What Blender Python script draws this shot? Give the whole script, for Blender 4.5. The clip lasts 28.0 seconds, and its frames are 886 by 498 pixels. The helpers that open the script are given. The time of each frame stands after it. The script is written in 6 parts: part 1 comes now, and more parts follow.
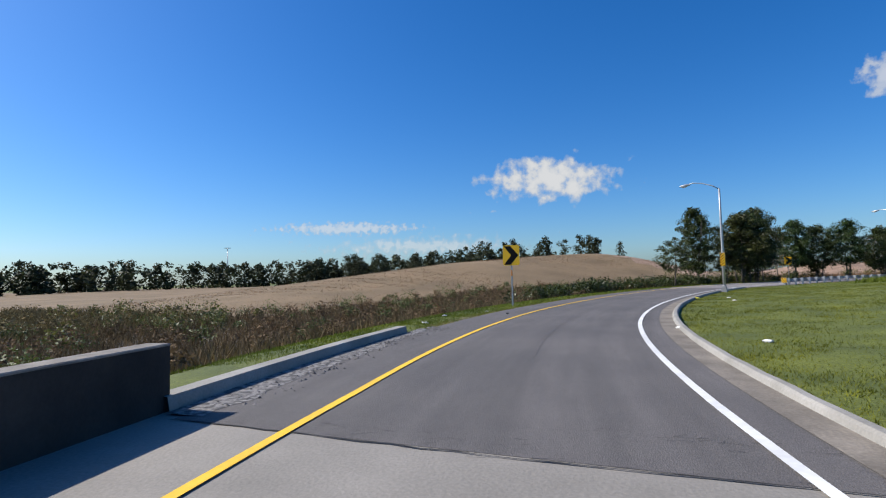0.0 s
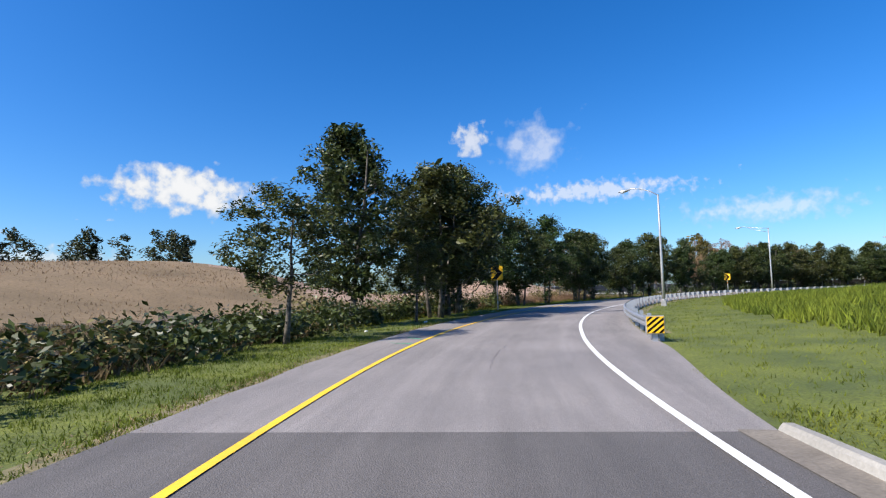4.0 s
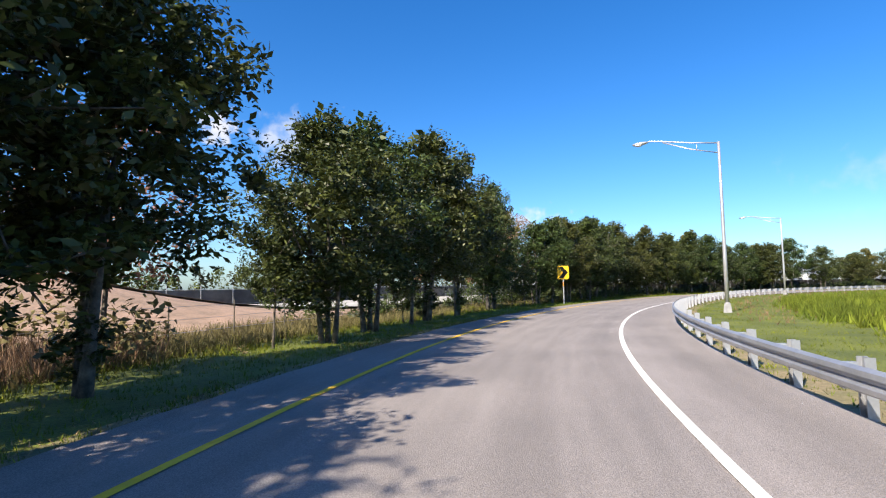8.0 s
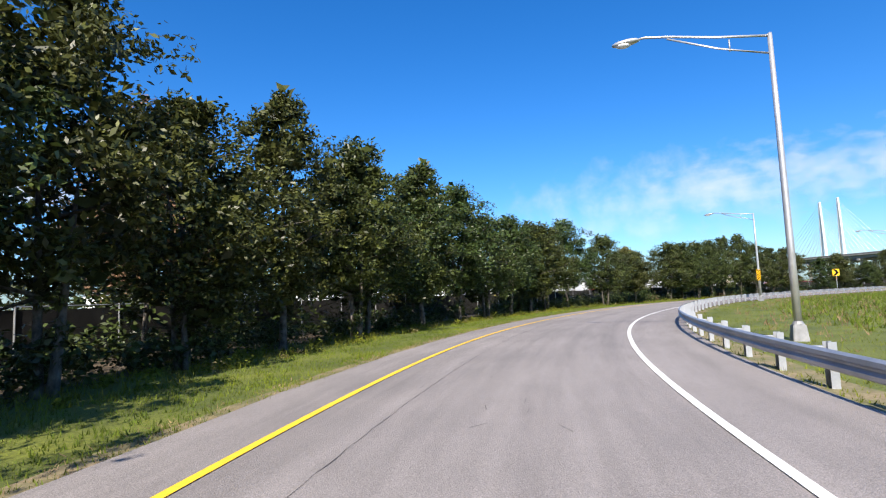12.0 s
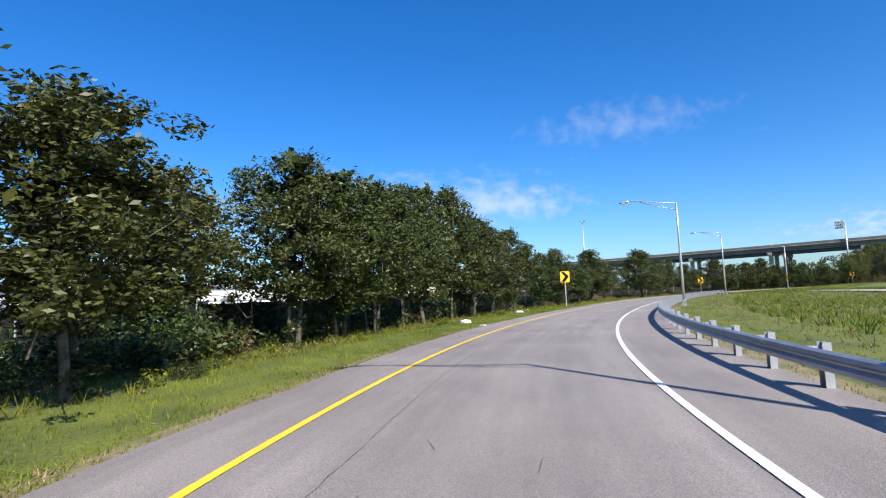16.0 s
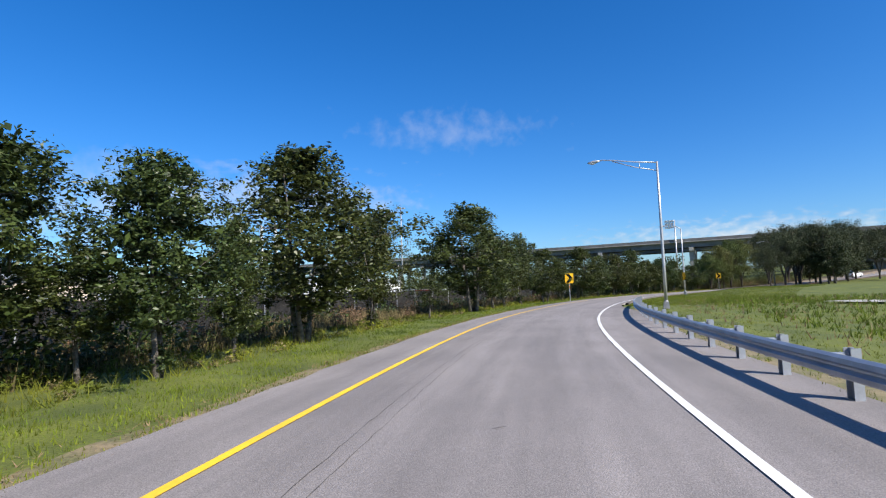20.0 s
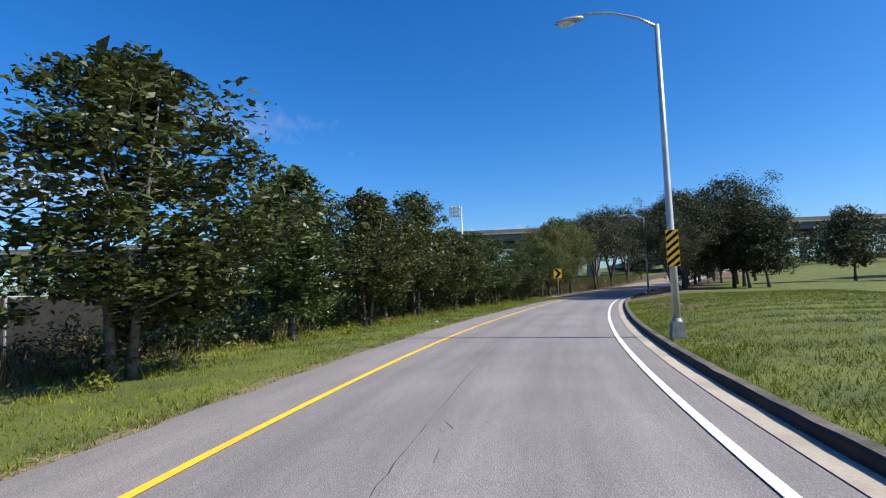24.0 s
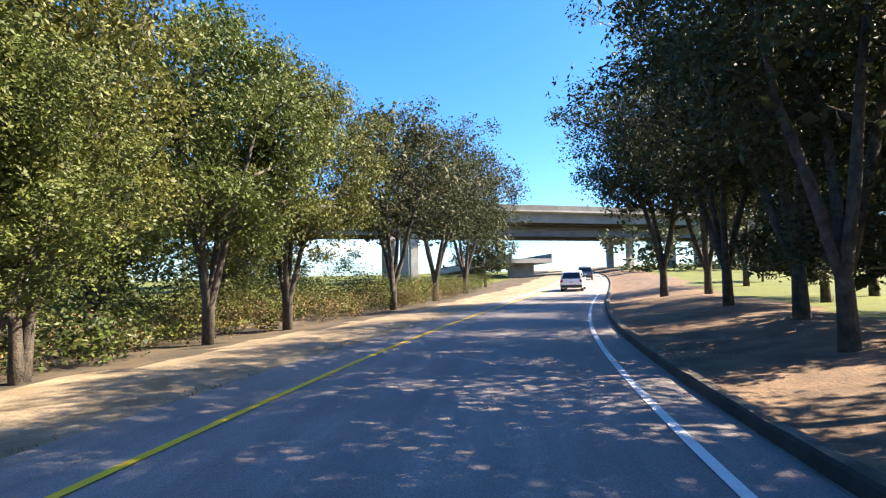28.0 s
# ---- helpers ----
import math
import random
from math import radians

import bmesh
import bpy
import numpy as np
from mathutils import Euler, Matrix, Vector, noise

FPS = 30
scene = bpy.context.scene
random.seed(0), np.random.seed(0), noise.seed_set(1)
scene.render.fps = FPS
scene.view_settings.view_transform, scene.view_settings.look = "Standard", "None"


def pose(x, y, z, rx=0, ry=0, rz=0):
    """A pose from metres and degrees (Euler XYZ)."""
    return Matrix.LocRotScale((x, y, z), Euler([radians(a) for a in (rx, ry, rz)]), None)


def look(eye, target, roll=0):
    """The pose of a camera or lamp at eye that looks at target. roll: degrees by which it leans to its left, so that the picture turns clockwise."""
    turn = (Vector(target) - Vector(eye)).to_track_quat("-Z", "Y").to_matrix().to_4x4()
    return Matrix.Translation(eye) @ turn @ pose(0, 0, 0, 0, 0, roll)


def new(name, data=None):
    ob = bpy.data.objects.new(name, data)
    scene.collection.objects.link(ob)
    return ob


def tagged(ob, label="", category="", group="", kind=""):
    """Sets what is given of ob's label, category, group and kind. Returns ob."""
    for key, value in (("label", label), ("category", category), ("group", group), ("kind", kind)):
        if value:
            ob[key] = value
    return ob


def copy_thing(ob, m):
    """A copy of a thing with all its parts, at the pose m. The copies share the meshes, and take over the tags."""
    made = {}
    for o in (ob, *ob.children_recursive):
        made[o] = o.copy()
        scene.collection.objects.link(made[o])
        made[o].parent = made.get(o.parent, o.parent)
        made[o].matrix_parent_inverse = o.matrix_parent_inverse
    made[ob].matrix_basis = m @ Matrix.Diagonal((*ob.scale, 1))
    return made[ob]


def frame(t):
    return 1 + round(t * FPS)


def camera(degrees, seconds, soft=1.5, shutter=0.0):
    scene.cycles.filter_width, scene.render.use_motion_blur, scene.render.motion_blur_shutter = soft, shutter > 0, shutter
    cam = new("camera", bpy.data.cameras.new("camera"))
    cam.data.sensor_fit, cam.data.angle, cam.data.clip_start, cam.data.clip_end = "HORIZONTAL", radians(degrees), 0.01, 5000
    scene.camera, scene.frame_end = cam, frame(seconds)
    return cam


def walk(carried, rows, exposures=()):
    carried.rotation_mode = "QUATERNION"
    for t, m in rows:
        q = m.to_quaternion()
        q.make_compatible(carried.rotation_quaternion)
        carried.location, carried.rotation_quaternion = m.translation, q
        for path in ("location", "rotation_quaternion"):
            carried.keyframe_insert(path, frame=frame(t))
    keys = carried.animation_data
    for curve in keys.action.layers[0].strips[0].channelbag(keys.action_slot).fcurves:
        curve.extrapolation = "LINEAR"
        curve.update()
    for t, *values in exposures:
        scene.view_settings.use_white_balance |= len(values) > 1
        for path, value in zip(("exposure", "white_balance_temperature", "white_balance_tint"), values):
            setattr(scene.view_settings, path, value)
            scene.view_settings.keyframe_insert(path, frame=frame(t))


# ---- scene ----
cam = camera(79.9, 28.0, soft=1.2)
PATH = [
    (0.0, (7.87, 1.65, 1.43), (6.404, 11.527, 1.981), -1.50),
    (0.5, (8.00, 6.99, 1.43), (7.163, 16.943, 2.008), -1.77),
    (1.0, (8.50, 12.17, 1.43), (8.396, 22.147, 2.037), -1.89),
    (1.5, (9.41, 17.19, 1.43), (10.110, 27.146, 2.070), -1.89),
    (2.0, (10.69, 22.21, 1.43), (12.243, 32.066, 2.108), -1.84),
    (2.5, (12.38, 27.46, 1.43), (14.798, 37.138, 2.147), -1.79),
    (4.5, (24.00, 50.91, 1.43), (29.592, 59.156, 2.195), -1.44),
    (5.0, (28.14, 56.31, 1.43), (34.390, 64.078, 2.177), -1.66),
    (5.5, (32.70, 61.22, 1.43), (39.471, 68.544, 2.155), -1.88),
    (6.0, (37.60, 65.70, 1.43), (44.729, 72.684, 2.134), -1.86),
    (6.5, (42.87, 69.79, 1.43), (50.318, 76.418, 2.121), -1.57),
    (7.0, (48.47, 73.50, 1.43), (56.201, 79.803, 2.119), -1.23),
    (7.5, (54.30, 76.92, 1.43), (62.238, 82.953, 2.127), -1.03),
    (8.0, (60.29, 79.95, 1.43), (68.515, 85.590, 2.142), -1.01),
    (8.5, (66.34, 82.65, 1.43), (74.928, 87.717, 2.161), -1.07),
    (9.0, (72.49, 84.97, 1.43), (81.427, 89.392, 2.173), -1.03),
    (9.5, (78.82, 86.88, 1.43), (88.015, 90.742, 2.178), -0.83),
    (10.0, (85.37, 88.35, 1.43), (94.772, 91.651, 2.189), -0.66),
    (10.5, (92.07, 89.34, 1.43), (101.662, 92.055, 2.215), -0.73),
    (11.0, (98.82, 89.85, 1.43), (108.562, 91.952, 2.255), -1.14),
    (11.5, (105.46, 89.98, 1.43), (115.310, 91.430, 2.298), -1.74),
    (12.0, (111.83, 89.77, 1.43), (121.767, 90.518, 2.327), -2.28),
    (12.5, (117.94, 89.25, 1.43), (127.896, 89.111, 2.334), -2.57),
    (13.0, (123.92, 88.39, 1.43), (133.796, 87.172, 2.325), -2.55),
    (13.5, (129.94, 87.05, 1.43), (139.639, 84.782, 2.313), -2.40),
    (15.5, (154.18, 76.52, 1.43), (163.061, 71.994, 2.312), -2.40),
    (16.0, (159.52, 72.81, 1.43), (167.959, 67.529, 2.315), -2.44),
    (16.5, (164.41, 68.80, 1.43), (172.477, 62.951, 2.315), -2.46),
    (17.0, (168.96, 64.47, 1.43), (176.813, 58.344, 2.314), -2.51),
    (17.5, (173.18, 59.75, 1.43), (180.891, 53.450, 2.313), -2.60),
    (18.0, (177.19, 54.71, 1.43), (184.699, 48.160, 2.309), -2.64),
    (18.5, (181.01, 49.35, 1.43), (188.267, 42.531, 2.297), -2.53),
    (19.0, (184.67, 43.76, 1.43), (191.679, 36.677, 2.275), -2.34),
    (19.5, (188.28, 38.01, 1.43), (195.026, 30.669, 2.248), -2.15),
    (20.0, (191.83, 32.08, 1.43), (198.201, 24.416, 2.222), -1.97),
    (20.5, (195.41, 26.04, 1.43), (201.329, 18.004, 2.203), -1.79),
    (21.0, (198.96, 19.83, 1.43), (204.261, 11.393, 2.195), -1.57),
    (21.5, (202.24, 13.41, 1.43), (206.976, 4.637, 2.192), -1.38),
    (23.5, (211.29, -14.53, 1.43), (214.676, -23.903, 2.165), -1.71),
    (24.0, (212.49, -21.79, 1.43), (215.231, -31.379, 2.168), -2.09),
    (24.5, (213.26, -29.12, 1.43), (215.403, -38.863, 2.172), -2.37),
    (25.0, (213.58, -36.49, 1.43), (215.480, -46.287, 2.172), -2.42),
    (25.5, (213.61, -43.80, 1.43), (215.435, -53.603, 2.165), -2.23),
    (26.0, (213.41, -50.92, 1.43), (215.075, -60.749, 2.154), -1.92),
    (26.5, (213.07, -57.83, 1.43), (214.378, -67.714, 2.145), -1.64),
    (27.0, (212.56, -64.63, 1.43), (213.427, -74.564, 2.148), -1.42),
    (27.5, (211.83, -71.42, 1.43), (212.153, -81.388, 2.172), -1.26),
    (28.0, (210.92, -78.25, 1.45), (210.497, -88.213, 2.239), -1.14),
]
EXPOSURES = [(0.0, 0.52, 6450, 9), (1.5, 0.75, 6450, 9), (2.5, 0.9, 6450, 9), (4.5, 0.92, 6600, 10), (5.0, 1.08, 6800, 10), (6.0, 1.4, 7100, 11), (7.0, 1.3, 7200, 11), (9.0, 1.25, 7200, 11), (11.0, 1.1, 6900, 10), (13.0, 1.12, 6700, 10), (16.0, 1.0, 6600, 10), (19.0, 0.88, 6500, 10), (21.0, 0.78, 6450, 9), (25.0, 0.8, 6500, 9), (26.3, 0.85, 6600, 10), (27.0, 0.95, 6600, 10), (27.5, 1.3, 7000, 11), (28.0, 2.25, 8000, 12)]
walk(cam, [(t, look(eye, target, roll)) for t, eye, target, roll in PATH], EXPOSURES)

# ---- light: clear late-autumn day, sun low in the west ----
SUN_EL, SUN_FROM = 41.0, (-0.998, 0.06)
world = bpy.data.worlds.new("sky")
scene.world = world
world.use_nodes = True
wt = world.node_tree
bg = wt.nodes["Background"]
sky = wt.nodes.new("ShaderNodeTexSky")
sky.sky_type = "NISHITA"
sky.sun_disc = False
sky.sun_elevation = radians(SUN_EL)
sky.sun_rotation = math.atan2(SUN_FROM[0], SUN_FROM[1])
sky.air_density, sky.dust_density, sky.ozone_density = 1.0, 0.9, 5.0
deep = wt.nodes.new("ShaderNodeHueSaturation")
deep.inputs["Saturation"].default_value = 1.31
blue = wt.nodes.new("ShaderNodeMix")
blue.data_type, blue.blend_type = "RGBA", "MULTIPLY"
blue.inputs[0].default_value = 1.0
blue.inputs[7].default_value = (0.8, 0.97, 1.18, 1)
wt.links.new(sky.outputs[0], deep.inputs["Color"])
wt.links.new(deep.outputs[0], blue.inputs[6])
wt.links.new(blue.outputs[2], bg.inputs[0])
bg.inputs[1].default_value = 0.085
sun = new("sun", bpy.data.lights.new("sun", "SUN"))
sun.data.energy, sun.data.angle, sun.data.color = 4.6, radians(0.6), (1.0, 0.94, 0.85)
ce = math.cos(radians(SUN_EL))
sun_dir = Vector((SUN_FROM[0] * ce, SUN_FROM[1] * ce, math.sin(radians(SUN_EL))))
sun.matrix_world = look(sun_dir * 100, (0, 0, 0))


# ---- materials ----
def material(name, base, dark=None, scale=4.0, rough=0.8, metal=0.0, bump=0.0, bump_scale=None, detail=6.0,
             fine=0.12, island=0.0, translucent=0.0, specular=0.5, coords="Object", spread=(0.35, 0.68)):
    """Two colours mixed by noise at a coarse and a fine scale, with relief."""
    m = bpy.data.materials.new(name)
    m.use_nodes = True
    nt = m.node_tree
    nd, ln = nt.nodes, nt.links
    p = nd["Principled BSDF"]
    p.inputs["Roughness"].default_value, p.inputs["Metallic"].default_value = rough, metal
    p.inputs["Specular IOR Level"].default_value = specular
    tc = nd.new("ShaderNodeTexCoord")
    dark = dark or tuple(c * 0.72 for c in base)
    n1 = nd.new("ShaderNodeTexNoise")
    n1.inputs["Scale"].default_value, n1.inputs["Detail"].default_value = scale, detail
    ln.new(tc.outputs[coords], n1.inputs["Vector"])
    ramp = nd.new("ShaderNodeMapRange")
    ramp.inputs[1].default_value, ramp.inputs[2].default_value = spread
    ln.new(n1.outputs["Fac"], ramp.inputs[0])
    mix = nd.new("ShaderNodeMix")
    mix.data_type = "RGBA"
    mix.inputs[6].default_value, mix.inputs[7].default_value = (*dark, 1), (*base, 1)
    ln.new(ramp.outputs[0], mix.inputs[0])
    n2 = nd.new("ShaderNodeTexNoise")
    n2.inputs["Scale"].default_value, n2.inputs["Detail"].default_value = (bump_scale or scale * 12), 3.0
    ln.new(tc.outputs[coords], n2.inputs["Vector"])
    hsv = nd.new("ShaderNodeHueSaturation")
    val = nd.new("ShaderNodeMapRange")
    val.inputs[3].default_value, val.inputs[4].default_value = 1 - fine * 2, 1 + fine * 2
    ln.new(n2.outputs["Fac"], val.inputs[0])
    last = val.outputs[0]
    if island:
        geo = nd.new("ShaderNodeNewGeometry")
        mr = nd.new("ShaderNodeMapRange")
        mr.inputs[3].default_value, mr.inputs[4].default_value = 1 - island, 1 + island
        ln.new(geo.outputs["Random Per Island"], mr.inputs[0])
        mul = nd.new("ShaderNodeMath")
        mul.operation = "MULTIPLY"
        ln.new(last, mul.inputs[0]), ln.new(mr.outputs[0], mul.inputs[1])
        last = mul.outputs[0]
        hue = nd.new("ShaderNodeMapRange")
        hue.inputs[3].default_value, hue.inputs[4].default_value = 0.5 - island * 0.07, 0.5 + island * 0.05
        info = nd.new("ShaderNodeObjectInfo")
        ln.new(info.outputs["Random"], hue.inputs[0])
        ln.new(hue.outputs[0], hsv.inputs["Hue"])
    ln.new(last, hsv.inputs["Value"])
    ln.new(mix.outputs[2], hsv.inputs["Color"])
    ln.new(hsv.outputs[0], p.inputs["Base Color"])
    if bump:
        b = nd.new("ShaderNodeBump")
        b.inputs["Strength"].default_value, b.inputs["Distance"].default_value = bump, 0.02
        ln.new(n2.outputs["Fac"], b.inputs["Height"])
        ln.new(b.outputs[0], p.inputs["Normal"])
    if translucent:
        tr = nd.new("ShaderNodeBsdfTranslucent")
        ln.new(hsv.outputs[0], tr.inputs["Color"])
        mx = nd.new("ShaderNodeMixShader")
        mx.inputs[0].default_value = translucent
        ln.new(p.outputs[0], mx.inputs[1]), ln.new(tr.outputs[0], mx.inputs[2])
        ln.new(mx.outputs[0], nd["Material Output"].inputs["Surface"])
    return m


def asphalt(name, light, dark):
    """Aggregate speckle, blotches, and wear drawn out along the lane."""
    m = material(name, light, dark, scale=0.35, rough=0.85, bump=0.5, bump_scale=70, fine=0.24)
    nd, ln = m.node_tree.nodes, m.node_tree.links
    hsv = [n for n in nd if n.bl_idname == "ShaderNodeHueSaturation"][0]
    uvm = nd.new("ShaderNodeUVMap")
    uvm.uv_map = "lane"
    out = hsv.outputs[0]
    for sx, sy, lo, hi in ((0.035, 1.5, 0.83, 1.13), (0.5, 5.0, 0.92, 1.07)):
        mp = nd.new("ShaderNodeMapping")
        mp.inputs["Scale"].default_value = (sx, sy, 1)
        ln.new(uvm.outputs[0], mp.inputs[0])
        nz = nd.new("ShaderNodeTexNoise")
        nz.inputs["Scale"].default_value, nz.inputs["Detail"].default_value = 1.0, 4.0
        ln.new(mp.outputs[0], nz.inputs["Vector"])
        mr = nd.new("ShaderNodeMapRange")
        mr.inputs[1].default_value, mr.inputs[2].default_value, mr.inputs[3].default_value, mr.inputs[4].default_value = 0.3, 0.7, lo, hi
        ln.new(nz.outputs["Fac"], mr.inputs[0])
        h2 = nd.new("ShaderNodeHueSaturation")
        ln.new(out, h2.inputs["Color"]), ln.new(mr.outputs[0], h2.inputs["Value"])
        out = h2.outputs[0]
    vor = nd.new("ShaderNodeTexVoronoi")
    vor.inputs["Scale"].default_value = 90.0
    tc = [n for n in nd if n.bl_idname == "ShaderNodeTexCoord"][0]
    ln.new(tc.outputs["Object"], vor.inputs["Vector"])
    mr = nd.new("ShaderNodeMapRange")
    mr.inputs[3].default_value, mr.inputs[4].default_value = 0.72, 1.25
    ln.new(vor.outputs["Color"], mr.inputs[0])
    h3 = nd.new("ShaderNodeHueSaturation")
    ln.new(out, h3.inputs["Color"]), ln.new(mr.outputs[0], h3.inputs["Value"])
    ln.new(h3.outputs[0], nd["Principled BSDF"].inputs["Base Color"])
    return m


M_ASPHALT = asphalt("asphalt", (0.238, 0.212, 0.2), (0.192, 0.172, 0.164))
M_ASPHALT_OLD = asphalt("dark asphalt", (0.122, 0.109, 0.102), (0.092, 0.083, 0.079))
M_CONCRETE = material("concrete", (0.33, 0.31, 0.28), (0.22, 0.205, 0.18), scale=0.9, rough=0.85, bump=0.3, bump_scale=30)
M_SLAB = material("grey bridge slab", (0.27, 0.246, 0.216), (0.2, 0.183, 0.16), scale=0.7, rough=0.9, bump=0.3, bump_scale=30)
# near black: grime plus the shade of faces turned from the sun
M_DARK_CONCRETE = material("weathered, shade-darkened concrete", (0.045, 0.037, 0.031), (0.018, 0.015, 0.013), scale=1.4, rough=0.9, bump=0.3, bump_scale=25)
M_GUTTER = material("pale gutter concrete", (0.43, 0.375, 0.3), (0.31, 0.265, 0.205), scale=1.2, rough=0.9, bump=0.3, bump_scale=30)
M_YELLOW = material("yellow road paint", (0.86, 0.53, 0.025), (0.72, 0.44, 0.03), scale=1.2, rough=0.7, fine=0.1)
M_WHITE = material("white road paint", (0.78, 0.77, 0.75), (0.58, 0.57, 0.55), scale=1.0, rough=0.7, fine=0.08)
M_GRASS = material("mown grass", (0.122, 0.138, 0.014), (0.062, 0.08, 0.01), scale=0.6, rough=0.9, bump=1.0, bump_scale=22, fine=0.45)
M_DRY = material("dry grass", (0.215, 0.145, 0.075), (0.14, 0.095, 0.045), scale=0.12, rough=0.95, bump=0.8, bump_scale=5, fine=0.25)
M_SOIL = material("leaf litter and soil", (0.1, 0.07, 0.04), (0.04, 0.032, 0.02), scale=0.8, rough=0.95, bump=0.8, bump_scale=14, fine=0.3)
M_DIRT = material("reddish dirt", (0.34, 0.22, 0.15), (0.22, 0.15, 0.1), scale=0.7, rough=0.95, bump=0.9, bump_scale=7, fine=0.25)
M_STRAW = material("sunlit straw and sand", (0.31, 0.235, 0.155), (0.17, 0.128, 0.078), scale=1.3, rough=0.95, bump=0.7, bump_scale=20, fine=0.25)
M_EDGE = material("worn dry verge edge", (0.23, 0.175, 0.1), (0.12, 0.115, 0.045), scale=1.6, rough=0.95, bump=0.7, bump_scale=18, fine=0.3)
M_MULCH = material("bark mulch and fallen leaves", (0.2, 0.125, 0.075), (0.085, 0.055, 0.035), scale=1.5, rough=0.95, bump=1.0, bump_scale=22, fine=0.35)
M_GALV = material("galvanised steel", (0.5, 0.51, 0.53), (0.38, 0.39, 0.41), scale=2.0, rough=0.5, metal=0.75, fine=0.06)
M_POLE = material("aluminium", (0.5, 0.5, 0.5), (0.4, 0.4, 0.4), scale=3.0, rough=0.45, metal=0.6, fine=0.05)
M_SIGN_Y = material("yellow sign sheeting", (0.88, 0.5, 0.01), (0.8, 0.45, 0.01), scale=3.0, rough=0.45, fine=0.03)
M_SIGN_O = material("orange reflector", (0.85, 0.3, 0.01), scale=9.0, rough=0.35, fine=0.03)
M_BLACK = material("black sign sheeting", (0.01, 0.01, 0.01), scale=3.0, rough=0.8, fine=0.05, specular=0.1)
M_BARK = material("grey bark", (0.165, 0.142, 0.115), (0.045, 0.038, 0.031), scale=5.0, rough=0.95, bump=0.9, bump_scale=26, fine=0.2)
M_BARK_DARK = material("dark oak bark", (0.1, 0.084, 0.068), (0.035, 0.029, 0.024), scale=6.0, rough=0.95, bump=1.0, bump_scale=30, fine=0.25)
M_LEAF = material("dark glossy leaf", (0.07, 0.09, 0.022), (0.03, 0.044, 0.012), scale=1.3, rough=0.42, island=0.55, translucent=0.2, specular=0.3)
M_LEAF_OLIVE = material("olive leaf", (0.125, 0.145, 0.036), (0.06, 0.078, 0.02), scale=1.0, rough=0.55, island=0.4, translucent=0.25, specular=0.3)
M_LEAF_OAK = material("grey green oak leaf", (0.062, 0.075, 0.032), (0.03, 0.038, 0.017), scale=1.0, rough=0.6, island=0.45, translucent=0.2, specular=0.25)
M_LEAF_FALL = material("pinkish autumn leaf", (0.34, 0.2, 0.12), (0.2, 0.12, 0.07), scale=1.0, rough=0.7, island=0.35, translucent=0.3)
M_LEAF_YELLOW = material("yellowing leaf", (0.19, 0.16, 0.03), (0.07, 0.075, 0.018), scale=1.0, rough=0.6, island=0.35, translucent=0.3)
M_BRUSH = material("dry brush", (0.2, 0.15, 0.075), (0.1, 0.08, 0.038), scale=0.9, rough=0.95, island=0.5, translucent=0.15, specular=0.2)
M_BLADE = material("grass blade", (0.165, 0.19, 0.018), (0.085, 0.112, 0.013), scale=0.3, rough=0.8, island=0.4, translucent=0.25, specular=0.25)
M_REED = material("dry reed", (0.3, 0.215, 0.12), (0.17, 0.12, 0.065), scale=0.8, rough=0.95, island=0.4, translucent=0.15, specular=0.2)


# ---- mesh helpers ----
def mesh(name, verts, faces, mats, smooth=False, index=None):
    me = bpy.data.meshes.new(name)
    me.from_pydata(verts, [], faces)
    for m in (mats if isinstance(mats, (list, tuple)) else [mats]):
        me.materials.append(m)
    if index is not None:
        me.polygons.foreach_set("material_index", index)
    if smooth:
        me.polygons.foreach_set("use_smooth", [True] * len(me.polygons))
    me.update()
    return me


def part(name, bm, mat, parent, label="", smooth=False):
    me = bpy.data.meshes.new(name)
    if smooth:
        for f in bm.faces:
            f.smooth = True
    bm.to_mesh(me)
    bm.free()
    me.materials.append(mat)
    ob = new(name, me)
    ob.parent = parent
    return tagged(ob, label)


def thing(name, label, category, group="", kind="", at=None):
    ob = new(name)
    if at is not None:
        ob.matrix_basis = at
    return tagged(ob, label, category, group, kind)


def box(bm, size, at=(0, 0, 0), rot=None, bevel=0.0):
    m = Matrix.Translation(at) @ (rot or Matrix()) @ Matrix.Diagonal((*size, 1))
    r = bmesh.ops.create_cube(bm, size=1, matrix=m)
    if bevel:
        es = list({e for v in r["verts"] for e in v.link_edges})
        bmesh.ops.bevel(bm, geom=es, offset=bevel, segments=2, affect="EDGES")
    return bm


def tube(bm, pts, radii, sides=8):
    """A tapered tube through points."""
    rings = []
    for i, p in enumerate(pts):
        p = Vector(p)
        a = Vector(pts[max(i - 1, 0)])
        b = Vector(pts[min(i + 1, len(pts) - 1)])
        d = (b - a).normalized()
        u = d.orthogonal().normalized() if abs(d.z) > 0.9 else d.cross((0, 0, 1)).normalized()
        w = d.cross(u)
        rings.append([bm.verts.new(p + radii[i] * (math.cos(k * 2 * math.pi / sides) * u + math.sin(k * 2 * math.pi / sides) * w)) for k in range(sides)])
    for r0, r1 in zip(rings, rings[1:]):
        # align ring starts
        j0 = min(range(sides), key=lambda j: (r1[j].co - r0[0].co).length)
        for k in range(sides):
            bm.faces.new((r0[k], r0[(k + 1) % sides], r1[(j0 + k + 1) % sides], r1[(j0 + k) % sides]))
    bm.faces.new(rings[0][::-1]), bm.faces.new(rings[-1])
    return bm


